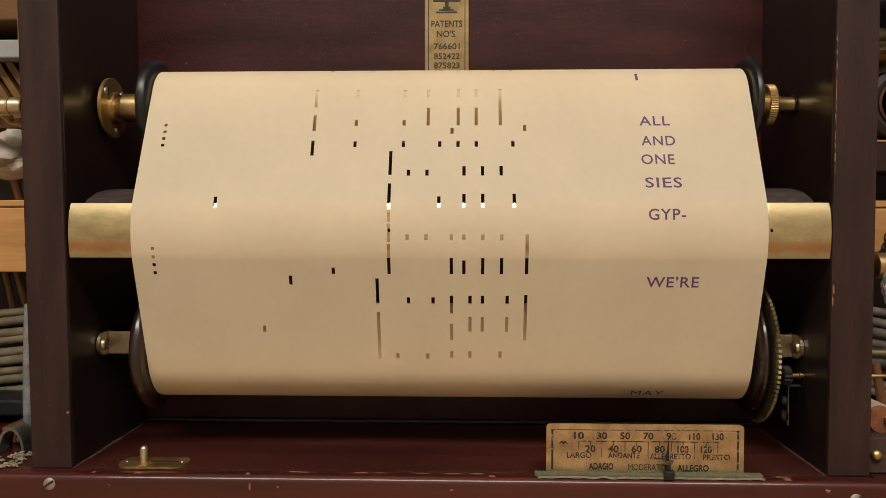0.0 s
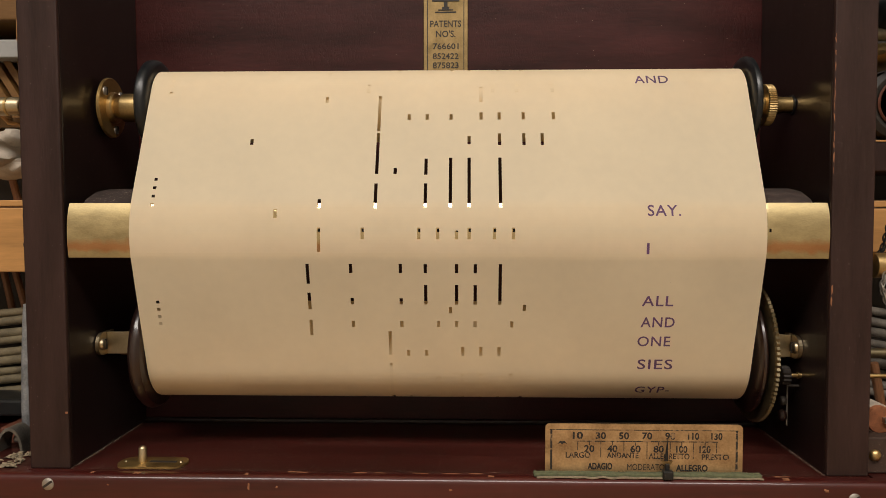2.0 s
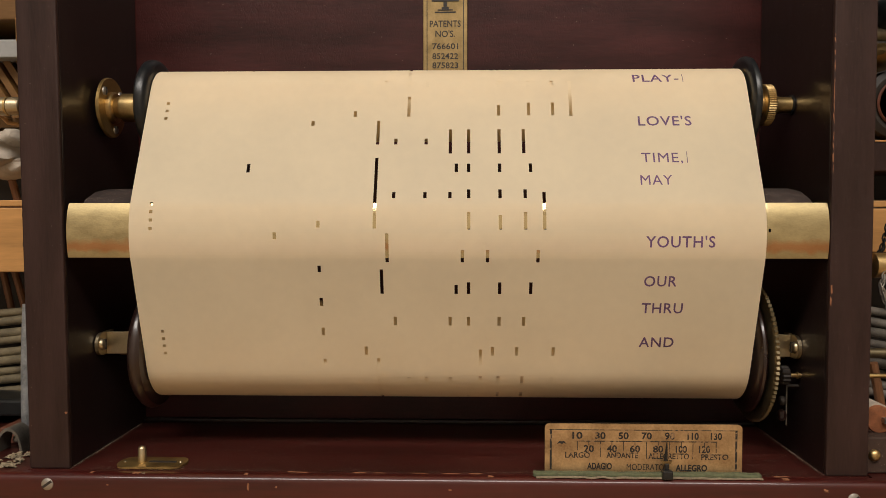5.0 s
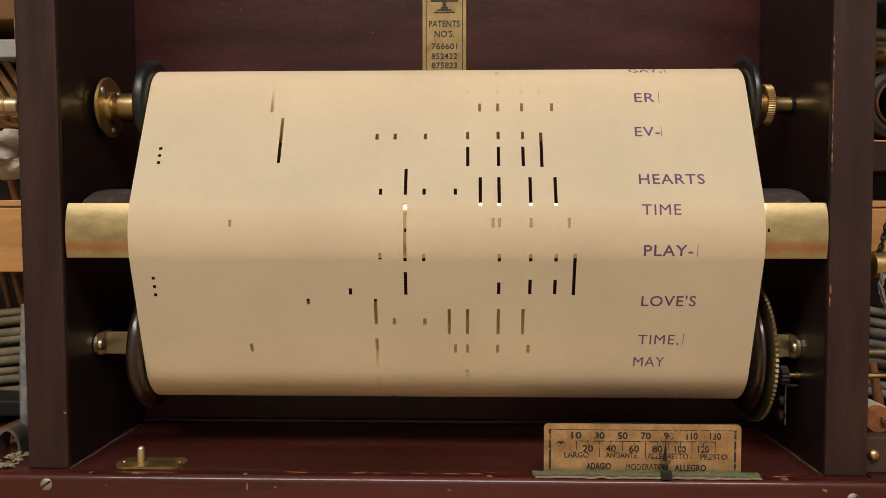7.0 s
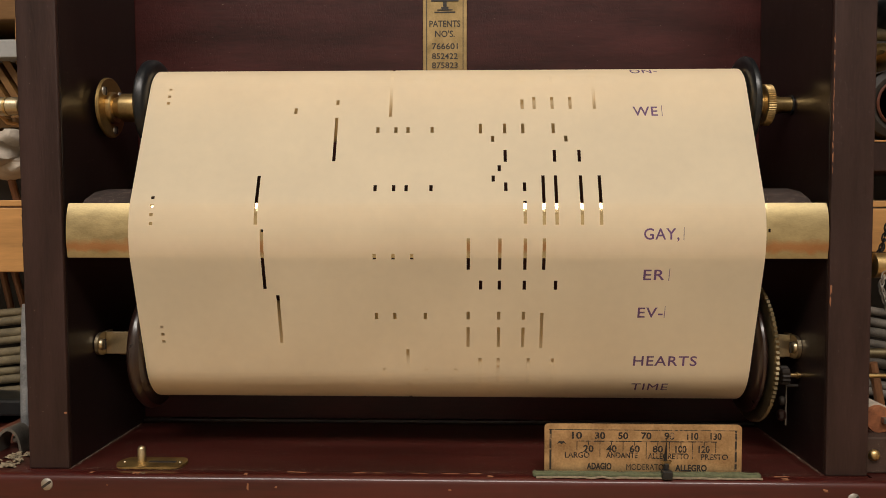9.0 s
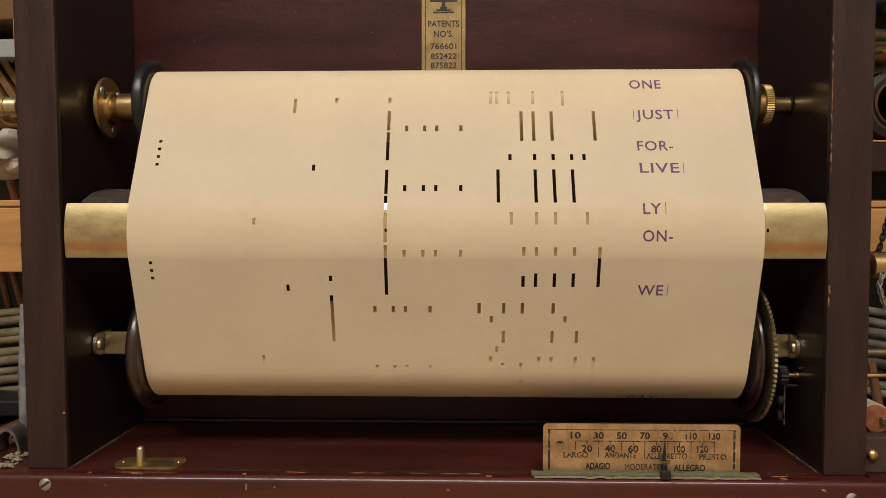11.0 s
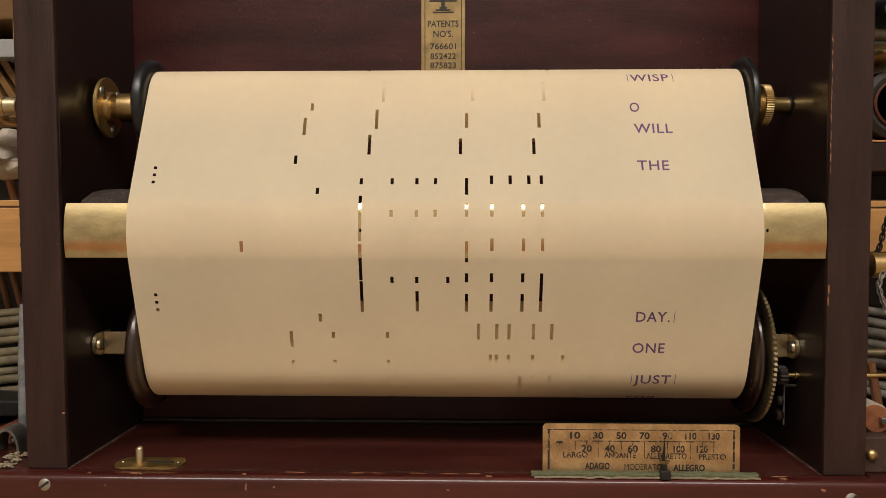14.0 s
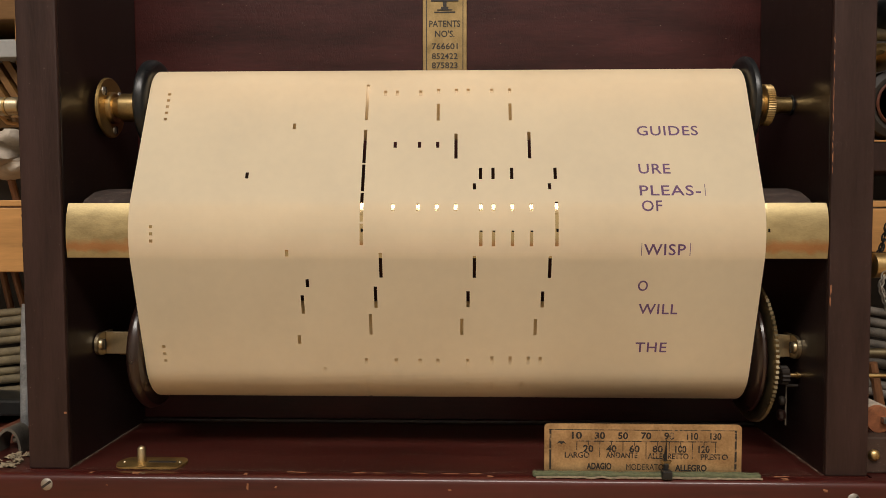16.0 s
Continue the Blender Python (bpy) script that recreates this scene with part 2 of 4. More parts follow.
def turned(profile, segs=48, axis="x", at=(0, 0, 0)):
    """A body of revolution: profile is a list of (place along the axis, radius)."""
    bm = bmesh.new()
    rings = []
    for a, r in profile:
        ring = []
        for i in range(segs):
            w = 2 * math.pi * i / segs
            p = (a, r * math.cos(w), r * math.sin(w))
            if axis == "y":
                p = (p[1], p[0], p[2])
            elif axis == "z":
                p = (p[1], p[2], p[0])
            ring.append(bm.verts.new([u + v for u, v in zip(p, at)]))
        rings.append(ring)
    for r0, r1 in zip(rings, rings[1:]):
        for i in range(segs):
            bm.faces.new((r0[i], r0[(i + 1) % segs], r1[(i + 1) % segs], r1[i]))
    bm.faces.new(rings[0])
    bm.faces.new(rings[-1][::-1])
    bmesh.ops.recalc_face_normals(bm, faces=bm.faces)
    return bm


def prism(outline, lo, hi, axis="x"):
    """Extrudes an outline; for axis x the outline is (y, z), for y it is (x, z), for z it is (x, y)."""
    bm = bmesh.new()

    def put(a, p):
        return {"x": (a, p[0], p[1]), "y": (p[0], a, p[1]), "z": (p[0], p[1], a)}[axis]
    r0 = [bm.verts.new(put(lo, p)) for p in outline]
    r1 = [bm.verts.new(put(hi, p)) for p in outline]
    k = len(outline)
    for i in range(k):
        bm.faces.new((r0[i], r0[(i + 1) % k], r1[(i + 1) % k], r1[i]))
    bm.faces.new(r0[::-1])
    bm.faces.new(r1)
    bmesh.ops.recalc_face_normals(bm, faces=bm.faces)
    return bm


# ---- the paper's path: (y, z) and slope along its length, 0 at the middle of the bar ----
SPEED = 0.0438
BAR_R = 0.0482
BAR_C = (BAR_R, -0.0021)
UP, DOWN = radians(17.5), radians(11.5)
TOP_C, TOP_R = (0.0436, 0.0613), 0.0178
LOW_C, LOW_R = (0.0404, -0.0597), 0.0239
PAPER_X = -0.0006
LAYER = 0.00030


def bar_point(w):
    return (BAR_C[0] - BAR_R * math.cos(w), BAR_C[1] + BAR_R * math.sin(w))


P_UP, P_LOW = bar_point(UP), bar_point(-DOWN)


def tangent(p, c, r, sign):
    """From p to the near side of the circle: its slope, measured from the vertical, and the length of the free span."""
    dy, dz = c[0] - p[0], abs(c[1] - p[1])
    dist = math.hypot(dy, dz)
    return math.atan2(dy, dz) - math.asin(r / dist), math.sqrt(dist * dist - r * r)


A_UP, L_UP = tangent(P_UP, TOP_C, TOP_R, 1)
A_LOW, L_LOW = tangent(P_LOW, LOW_C, LOW_R, -1)
S_UP, S_LOW = -BAR_R * UP, BAR_R * DOWN


def path_point(s):
    """The path with its bends eased, as the stiffness of the paper does."""
    p = [taut_point(s + k * 0.0007) for k in range(-3, 4)]
    return (sum(q[0] for q in p) / 7, sum(q[1] for q in p) / 7)


def taut_point(s):
    if s < S_UP - L_UP:
        e = S_UP - L_UP - s
        r = TOP_R - LAYER * e / (2 * math.pi * TOP_R)
        w = A_UP + e / TOP_R
        return (TOP_C[0] - r * math.cos(w), TOP_C[1] + r * math.sin(w))
    if s < S_UP:
        e = S_UP - s
        return (P_UP[0] + e * math.sin(A_UP), P_UP[1] + e * math.cos(A_UP))
    if s <= S_LOW:
        return bar_point(-s / BAR_R)
    if s < S_LOW + L_LOW:
        e = s - S_LOW
        return (P_LOW[0] + e * math.sin(A_LOW), P_LOW[1] - e * math.cos(A_LOW))
    e = s - S_LOW - L_LOW
    r = LOW_R - LAYER * e / (2 * math.pi * LOW_R)
    w = A_LOW + e / LOW_R
    return (LOW_C[0] - r * math.cos(w), LOW_C[1] - r * math.sin(w))


STRIP = 0.0015
HALF = 0.1429


def strip_pose(s):
    """A strip whose middle is at s: its x across the roll, its y up along the paper, its z out of the face."""
    (y0, z0), (y1, z1) = path_point(s + STRIP / 2), path_point(s - STRIP / 2)
    up = Vector((0, y1 - y0, z1 - z0)).normalized()
    side = Vector((1, 0, 0))
    out = side.cross(up)
    m = Matrix((side, up, out)).transposed().to_4x4()
    m.translation = (PAPER_X, (y0 + y1) / 2, (z0 + z1) / 2)
    return m


# ---- the perforations and words of the roll: seconds at which each passes the bar ----
HOLES = []
WORDS = []
STROKES = []


def track(k):
    return 0.002112 + k * 0.002815


def punch(t, length, *tracks):
    HOLES.extend((track(k) if k > -40 else -0.1333, t, t + length) for k in tracks)


def edge_marks(t, step, count, x):
    HOLES.extend((x, t + i * step - 0.016, t + i * step + 0.016) for i in range(count))


def stamp(text, t, x, width, weight=0.010):
    WORDS.append((text, x, t, width, weight))


def stamp_edge(t, x, height=0.0058):
    STROKES.append((x, t, height))


def music():
    punch(-1.39, 0.55, -12)
    punch(-1.38, 0.06, -9, -4)
    punch(-1.37, 0.08, 0, 3, 8)
    punch(-1.16, 0.19, 0)
    punch(-1.16, 0.52, 12)
    punch(-1.07, 0.07, -31)
    punch(-1.06, 0.17, 3, 5, 9)
    punch(-0.85, 0.20, 0)
    punch(-0.74, 0.28, -12)
    punch(-0.74, 0.07, -7, -3)
    punch(-0.74, 0.09, 3, 5, 9)
    punch(-0.53, 0.10, -26)
    punch(-0.41, 0.07, -19)
    punch(-0.41, 0.32, -10)
    punch(-0.41, 0.18, 0, 5, 8)
    punch(-0.41, 0.15, 2)
    punch(-0.41, 0.42, 12)
    punch(-0.07, 0.19, -10)
    punch(-0.05, 0.06, -7, -4, 0, 2, 5, 8)
    punch(0.14, 0.42, -10)
    punch(0.29, 0.15, 2, 5, 10)
    punch(0.29, 0.12, -38, -2)
    punch(0.65, 0.11, 2, 5, 8)
    punch(0.65, 0.07, -7, -4)
    punch(0.66, 0.28, -10)
    punch(0.89, 0.18, -23)
    punch(0.99, 0.07, -16, -8, -2, 1, 4, 10)
    punch(1.15, 0.07, 0)
    punch(1.18, 0.07, 12)
    punch(1.19, 0.19, -23)
    punch(1.25, 0.07, -16, -8)
    punch(1.25, 0.22, -4, 1, 4)
    punch(1.25, 0.45, 8)
    punch(1.48, 0.22, -23)
    punch(1.60, 0.10, -16, -8, -4, 1, 4)
    punch(1.83, 0.25, -21)
    punch(1.96, 0.12, -14, -5, -2, 3, 7, 10)
    punch(1.96, 0.09, 1)
    punch(2.18, 0.09, -28)
    punch(2.27, 0.29, -12)
    punch(2.28, 0.10, -21)
    punch(2.29, 0.57, 0, 3, 8)
    punch(2.29, 0.27, -4)
    punch(2.66, 0.19, -4)
    punch(2.67, 0.07, -9)
    punch(2.67, 0.49, -12)
    punch(3.01, 0.14, 8, 12, 15)
    punch(3.02, 0.10, 3)
    punch(3.02, 0.07, -33)
    punch(3.18, 0.44, -12)
    punch(3.32, 0.07, -7, -4, 0)
    punch(3.32, 0.09, 5, 8, 12, 17)
    punch(3.54, 0.07, -21)
    punch(3.54, 0.19, 5)
    punch(3.66, 0.10, -14, 7, 11, 17)
    punch(3.89, 0.09, -21)
    punch(4.01, 0.10, -9, 0, 3, 8, 12)
    punch(4.23, 0.09, -21)
    punch(4.37, 0.13, 3, 8, 13)
    punch(4.37, 0.10, 1)
    punch(4.37, 0.27, -11)
    punch(4.61, 0.07, -21)
    punch(4.72, 0.30, -10)
    punch(4.72, 0.13, 2, 6, 14)
    punch(4.96, 0.07, -28)
    punch(5.06, 0.40, 15)
    punch(5.06, 0.18, 3, 12)
    punch(5.06, 0.15, 8)
    punch(5.07, 0.79, -12)
    punch(5.08, 0.07, -21)
    punch(5.39, 0.10, 3, 8, 12)
    punch(5.39, 0.07, -9, -4, 0)
    punch(5.69, 0.10, -33, 1, 3, 8, 13)
    punch(5.91, 0.29, 0, 3, 8, 12)
    punch(6.02, 0.07, -9, -4)
    punch(6.02, 0.29, -12)
    punch(6.25, 0.06, -23)
    punch(6.36, 0.07, -16)
    punch(6.36, 0.45, 20)
    punch(6.36, 0.25, -7)
    punch(6.37, 0.13, 8)
    punch(6.37, 0.16, 13, 17)
    punch(6.73, 0.08, -4, 8, 13, 17)
    punch(6.73, 0.60, -7)
    punch(6.75, 0.07, -11)
    punch(7.08, 0.10, 7, 8, 13, 19)
    punch(7.09, 0.07, -35)
    punch(7.31, 0.32, 5, 8, 13, 17)
    punch(7.43, 0.07, -11, -4, 1)
    punch(7.43, 0.30, -7)
    punch(7.75, 0.41, 15)
    punch(7.76, 0.23, 3, 8, 12)
    punch(7.80, 0.55, -28)
    punch(8.08, 0.07, -12, -9, -4)
    punch(8.08, 0.09, 3, 8, 12)
    punch(8.42, 0.10, 5, 8, 12, 17)
    punch(8.42, 0.64, -30)
    punch(8.64, 0.33, 3, 8, 12, 15)
    punch(8.75, 0.06, -12, -9, -6)
    punch(9.11, 0.54, -31, 15, 17, 21, 24)
    punch(9.12, 0.24, 12)
    punch(9.47, 0.10, 9, 12)
    punch(9.47, 0.07, -12, -9, -7, -3)
    punch(9.58, 0.07, 7)
    punch(9.70, 0.07, 8)
    punch(9.81, 0.14, 9, 17, 21)
    punch(9.82, 0.53, -19)
    punch(10.05, 0.07, 7, 19)
    punch(10.15, 0.12, 5, 9, 12, 17)
    punch(10.16, 0.07, -12, -9, -7, -3)
    punch(10.36, 0.54, -10)
    punch(10.40, 0.07, -26)
    punch(10.45, 0.43, 24)
    punch(10.45, 0.12, 12)
    punch(10.45, 0.15, 14, 17, 20)
    punch(10.51, 0.06, -19)
    punch(10.78, 0.07, -7, -4, -2, 2)
    punch(10.79, 0.09, 12, 14, 17, 20)
    punch(10.93, 0.49, -10)
    punch(11.11, 0.13, 10, 14, 17, 22)
    punch(11.11, 0.07, -31)
    punch(11.34, 0.38, 8, 14, 17, 20)
    punch(11.44, 0.28, -10)
    punch(11.47, 0.07, -7, -4, -2, 2)
    punch(11.71, 0.07, -22)
    punch(11.83, 0.07, 10, 14, 17, 20, 22)
    punch(11.83, 0.34, -10)
    punch(12.06, 0.36, 12, 14, 17, 24)
    punch(12.18, 0.07, -7, -4, -2, 2)
    punch(12.19, 0.24, -10)
    punch(12.41, 0.18, -26)
    punch(12.49, 0.18, 19)
    punch(12.51, 0.16, 7, 8, 10, 14)
    punch(12.53, 0.07, -19, -10)
    punch(12.75, 0.19, -26)
    punch(12.85, 0.18, 5, 8, 10, 14, 17)
    punch(12.86, 0.07, -19, -10)
    punch(13.05, 0.09, -21)
    punch(13.16, 0.35, -14)
    punch(13.17, 0.23, -5)
    punch(13.17, 0.20, 3, 7, 12)
    punch(13.17, 0.43, 15)
    punch(13.49, 0.07, -9, -5, 0)
    punch(13.50, 0.10, 3, 7, 12)
    punch(13.52, 0.39, -14)
    punch(13.72, 0.22, 3)
    punch(13.83, 0.11, -33)
    punch(13.84, 0.13, 7, 12, 15)
    punch(13.94, 0.48, -14)
    punch(14.19, 0.14, 3, 7, 12, 15)
    punch(14.19, 0.07, -9, -5, -2)
    punch(14.43, 0.19, 3)
    punch(14.44, 0.07, -21)
    punch(14.55, 0.10, 7, 10, 13, 15)
    punch(14.55, 0.07, -14, -9, -5, -2)
    punch(14.79, 0.10, -25)
    punch(14.90, 0.19, 2, 14)
    punch(14.90, 0.24, -13)
    punch(15.14, 0.21, -24)
    punch(15.21, 0.24, -12)
    punch(15.22, 0.18, 3, 15)
    punch(15.44, 0.09, -23)
    punch(15.55, 0.27, -11)
    punch(15.55, 0.24, 4, 16)
    punch(15.78, 0.07, -26)
    punch(15.89, 0.46, 17)
    punch(15.89, 0.16, 5, 7, 10, 13)
    punch(15.90, 0.22, -14)
    punch(16.14, 0.31, -14)
    punch(16.25, 0.08, -9, -5, -2, 1, 5, 7, 10, 13)
    punch(16.47, 0.31, -14)
    punch(16.49, 0.07, 4, 16)
    punch(16.61, 0.13, 5, 7, 10, 17)
    punch(16.62, 0.07, -33)
    punch(16.80, 0.40, -14)
    punch(16.85, 0.32, 13)
    punch(16.85, 0.30, 1)
    punch(16.98, 0.07, -9, -5, -2)
    punch(17.21, 0.07, -26)
    punch(17.31, 0.21, -2, 10)
    punch(17.32, 0.45, -14)
    punch(17.62, 0.07, -11, -9, -5)
    punch(17.65, 0.06, -2, 1, 3, 7, 10)
    edge_marks(-0.40, 0.087, 4, -0.1331)
    edge_marks(1.02, 0.082, 4, -0.1333)
    edge_marks(2.32, 0.097, 4, -0.1331)
    edge_marks(3.67, 0.086, 4, -0.1328)
    edge_marks(5.07, 0.087, 4, -0.1331)
    edge_marks(6.35, 0.094, 3, -0.1331)
    edge_marks(7.81, 0.084, 3, -0.1326)
    edge_marks(9.12, 0.093, 4, -0.1327)
    edge_marks(10.54, 0.084, 3, -0.1329)
    edge_marks(11.79, 0.092, 4, -0.1327)
    edge_marks(13.18, 0.085, 3, -0.1324)
    edge_marks(14.58, 0.084, 3, -0.1329)
    edge_marks(15.94, 0.074, 3, -0.1326)
    edge_marks(17.34, 0.079, 5, -0.1330)


def words():
    stamp("MAY", -1.85, 0.0877, 0.0155, 0.0)
    stamp("WE'RE", -0.49, 0.0897, 0.0234)
    stamp("GYP-", 0.22, 0.0896, 0.0164)
    stamp("SIES", 0.57, 0.0892, 0.0163)
    stamp("ONE", 0.84, 0.0884, 0.0150)
    stamp("AND", 1.06, 0.0892, 0.0154)
    stamp("ALL", 1.30, 0.0890, 0.0141)
    stamp("I", 1.87, 0.0893, 0.0012)
    stamp("SAY.", 2.26, 0.0897, 0.0147)
    stamp("AND", 3.83, 0.0893, 0.0159, 0.010)
    stamp("THRU", 4.22, 0.0892, 0.0186, 0.010)
    stamp("OUR", 4.52, 0.0894, 0.0146, 0.010)
    stamp("YOUTH'S", 4.94, 0.0891, 0.0304, 0.010)
    stamp("MAY", 5.60, 0.0879, 0.0143, 0.0)
    stamp("TIME,", 5.86, 0.0892, 0.0187, 0.0)
    stamp_edge(5.86, 0.1097)
    stamp("LOVE'S", 6.30, 0.0893, 0.0246, 0.010)
    stamp("PLAY-", 6.85, 0.0887, 0.0217)
    stamp_edge(6.85, 0.1122)
    stamp("TIME", 7.27, 0.0879, 0.0173, 0.0)
    stamp("HEARTS", 7.61, 0.0876, 0.0294)
    stamp("EV-", 8.17, 0.0878, 0.0114)
    stamp_edge(8.17, 0.0998)
    stamp("ER", 8.59, 0.0890, 0.0095)
    stamp_edge(8.59, 0.1003)
    stamp("GAY,", 9.02, 0.0883, 0.0156)
    stamp_edge(9.02, 0.1057)
    stamp("WE", 10.42, 0.0875, 0.0115)
    stamp_edge(10.42, 0.1008)
    stamp("ON-", 11.00, 0.0885, 0.0131)
    stamp("LY", 11.28, 0.0888, 0.0080)
    stamp_edge(11.28, 0.0986)
    stamp("LIVE", 11.74, 0.0889, 0.0177)
    stamp_edge(11.74, 0.1084)
    stamp("FOR-", 12.00, 0.0887, 0.0163)
    stamp("JUST", 12.38, 0.0894, 0.0174)
    stamp_edge(12.38, 0.1086)
    stamp_edge(12.38, 0.0882)
    stamp("ONE", 12.76, 0.0876, 0.0148)
    stamp("DAY.", 13.12, 0.0881, 0.0154)
    stamp_edge(13.12, 0.1053)
    stamp("THE", 14.77, 0.0881, 0.0143)
    stamp("WILL", 15.21, 0.0881, 0.0177)
    stamp("O", 15.47, 0.0870, 0.0045)
    stamp("WISP", 15.86, 0.0885, 0.0184)
    stamp_edge(15.86, 0.1087)
    stamp_edge(15.86, 0.0873)
    stamp("OF", 16.31, 0.0877, 0.0090)
    stamp("PLEAS-", 16.48, 0.0873, 0.0271)
    stamp_edge(16.48, 0.1162)
    stamp("URE", 16.73, 0.0877, 0.0142)
    stamp("GUIDES", 17.18, 0.0885, 0.0280)


music()
words()
FIRST, LAST = -0.150, SPEED * 16 + 0.125


def strip_mesh(cuts, inks, start):
    """Paper with its holes: cuts are (x0, x1, y0, y1) within the strip, inks are flat polygons on its face."""
    h = STRIP / 2
    xs = sorted({-HALF, HALF - 0.0010, *[c for q in cuts for c in q[:2]]})
    ys = sorted({-h, h, *[c for q in cuts for c in q[2:]]})
    bm = bmesh.new()
    th = 0.00008
    verts = {}

    def v(i, j, k):
        if (i, j, k) not in verts:
            verts[i, j, k] = bm.verts.new((xs[i], ys[j], (0, -th)[k]))
        return verts[i, j, k]

    def full(i, j):
        if not (0 <= i < len(xs) - 1 and 0 <= j < len(ys) - 1):
            return False
        x, y = (xs[i] + xs[i + 1]) / 2, (ys[j] + ys[j + 1]) / 2
        return not any(q[0] < x < q[1] and q[2] < y < q[3] for q in cuts)
    for i in range(len(xs) - 1):
        for j in range(len(ys) - 1):
            if not full(i, j):
                continue
            bm.faces.new((v(i, j, 0), v(i + 1, j, 0), v(i + 1, j + 1, 0), v(i, j + 1, 0)))
    for poly in inks:
        bm.faces.new([bm.verts.new((x, y, 0.00003)) for x, y in poly]).material_index = 1
    uv = bm.loops.layers.uv.new("along_roll")
    for f in bm.faces:
        for loop in f.loops:
            loop[uv].uv = (loop.vert.co.x, loop.vert.co.y + start)
    me = bpy.data.meshes.new("paper_strip")
    bm.to_mesh(me)
    bm.free()
    me.materials.append(PAPER)
    me.materials.append(INK)
    return me


def clip(poly, y0, y1):
    for lim, keep in ((y0, 1), (y1, -1)):
        got = []
        for a, b in zip(poly, poly[1:] + poly[:1]):
            ina, inb = (a[1] - lim) * keep >= 0, (b[1] - lim) * keep >= 0
            if ina:
                got.append(a)
            if ina != inb:
                k = (lim - a[1]) / (b[1] - a[1])
                got.append((a[0] + k * (b[0] - a[0]), lim))
        poly = got
        if len(poly) < 3:
            return []
    return poly


def lettering(text, height, width=None, spacing=1.0, weight=0.0):
    """The outlines of a line of writing as triangles, its lower left corner at the origin; returns them and its width."""
    cu = bpy.data.curves.new("writing", "FONT")
    cu.body, cu.resolution_u, cu.space_character, cu.offset = text, 3, spacing, weight
    ob = bpy.data.objects.new("writing", cu)
    scene.collection.objects.link(ob)
    me = ob.evaluated_get(bpy.context.evaluated_depsgraph_get()).to_mesh()
    me.calc_loop_triangles()
    co = [(p.co.x, p.co.y) for p in me.vertices]
    tris = [[co[i] for i in t.vertices] for t in me.loop_triangles]
    bpy.data.objects.remove(ob)
    bpy.data.curves.remove(cu)
    x0, x1 = min(p[0] for p in co), max(p[0] for p in co)
    ky = height / 0.73
    kx = width / (x1 - x0) if width else ky
    return [[((x - x0) * kx, y * ky) for x, y in t] for t in tris], (x1 - x0) * kx


def build_roll():
    roll = thing("music_roll", "cream perforated paper music roll running over the brass tracker bar", "music roll")
    count = int((LAST - FIRST) / STRIP)
    cuts, inks = {}, {}
    for x, t0, t1 in HOLES:
        a, b = t0 * SPEED, t1 * SPEED
        for k in range(max(0, int((a - FIRST) / STRIP)), min(count - 1, int((b - FIRST) / STRIP)) + 1):
            lo = FIRST + k * STRIP
            y0, y1 = max(a, lo) - lo - STRIP / 2, min(b, lo + STRIP) - lo - STRIP / 2
            if y1 - y0 > 1e-5:
                if y0 < -STRIP / 2 + 4e-5:
                    y0 = -STRIP / 2
                if y1 > STRIP / 2 - 4e-5:
                    y1 = STRIP / 2
                cuts.setdefault(k, []).append((x - 0.00075, x + 0.00075, y0, y1))
    for text, x, t, width, weight in [*WORDS, *[(None, x, t, h, 0) for x, t, h in STROKES]]:
        if text is None:
            tris, height = [[(0, 0), (0.0003, 0), (0.00035, width)], [(0, 0), (0.00035, width), (0.0001, width)]], width
        else:
            height = 0.0052
            tris, w = lettering(text, height, width, 1.1, weight)
        base = t * SPEED - height / 2
        for tri in tris:
            pts = [(x + p[0], base + p[1]) for p in tri]
            lo_k = int((min(p[1] for p in pts) - FIRST) / STRIP)
            hi_k = int((max(p[1] for p in pts) - FIRST) / STRIP)
            for k in range(max(0, lo_k), min(count - 1, hi_k) + 1):
                lo = FIRST + k * STRIP
                piece = clip(pts, lo, lo + STRIP)
                if piece:
                    inks.setdefault(k, []).append([(px, py - lo - STRIP / 2) for px, py in piece])
    strips = []
    for k in range(count):
        me = strip_mesh(cuts.get(k, []), inks.get(k, []), FIRST + (k + 0.5) * STRIP)
        ob = new("paper_strip", me)
        ob.parent = roll
        strips.append((ob, FIRST + (k + 0.5) * STRIP))
    return strips


def strip_rows(r):
    rows, t = [], 0.0
    while True:
        s = SPEED * t - r
        rows.append((t, strip_pose(s)))
        if t >= 16:
            return rows
        step = 0.2 if s < S_UP - L_UP - 0.024 or s > S_LOW + L_LOW + 0.032 else 0.1
        t = min(16.0, round(t + step, 3))


STRIPS = build_roll()
# ---- structure ----
LEFT_X, RIGHT_X, BACK_Y, FLOOR_Z, TOP_Z = -0.1731, 0.1692, 0.0850, -0.1093, 0.30
EDGE_X = {-1: LEFT_X, 1: RIGHT_X}


def structure(name, bm, mat, label, category, smooth=False):
    return tagged(part(name, bm, mat, None, "", smooth), label, category, "", "structure")


structure("backdrop", box((-2.2, -2.5, -1.17), (2.2, 0.9, -1.15)), PALEWALL, "plain floor of the surrounding room", "floor")
structure("ceiling", box((-2.2, -2.5, 1.25), (2.2, 0.9, 1.30)), WALLP, "plain pale ceiling of the room", "ceiling")
structure("wall_south", box((-2.2, -2.55, -1.15), (2.2, -2.5, 1.25)), PALEWALL, "plain pale wall behind the camera", "wall")
structure("wall_north", box((-2.2, 0.9, -1.15), (2.2, 0.95, 1.25)), WALLP, "plain pale wall behind the piano", "wall")
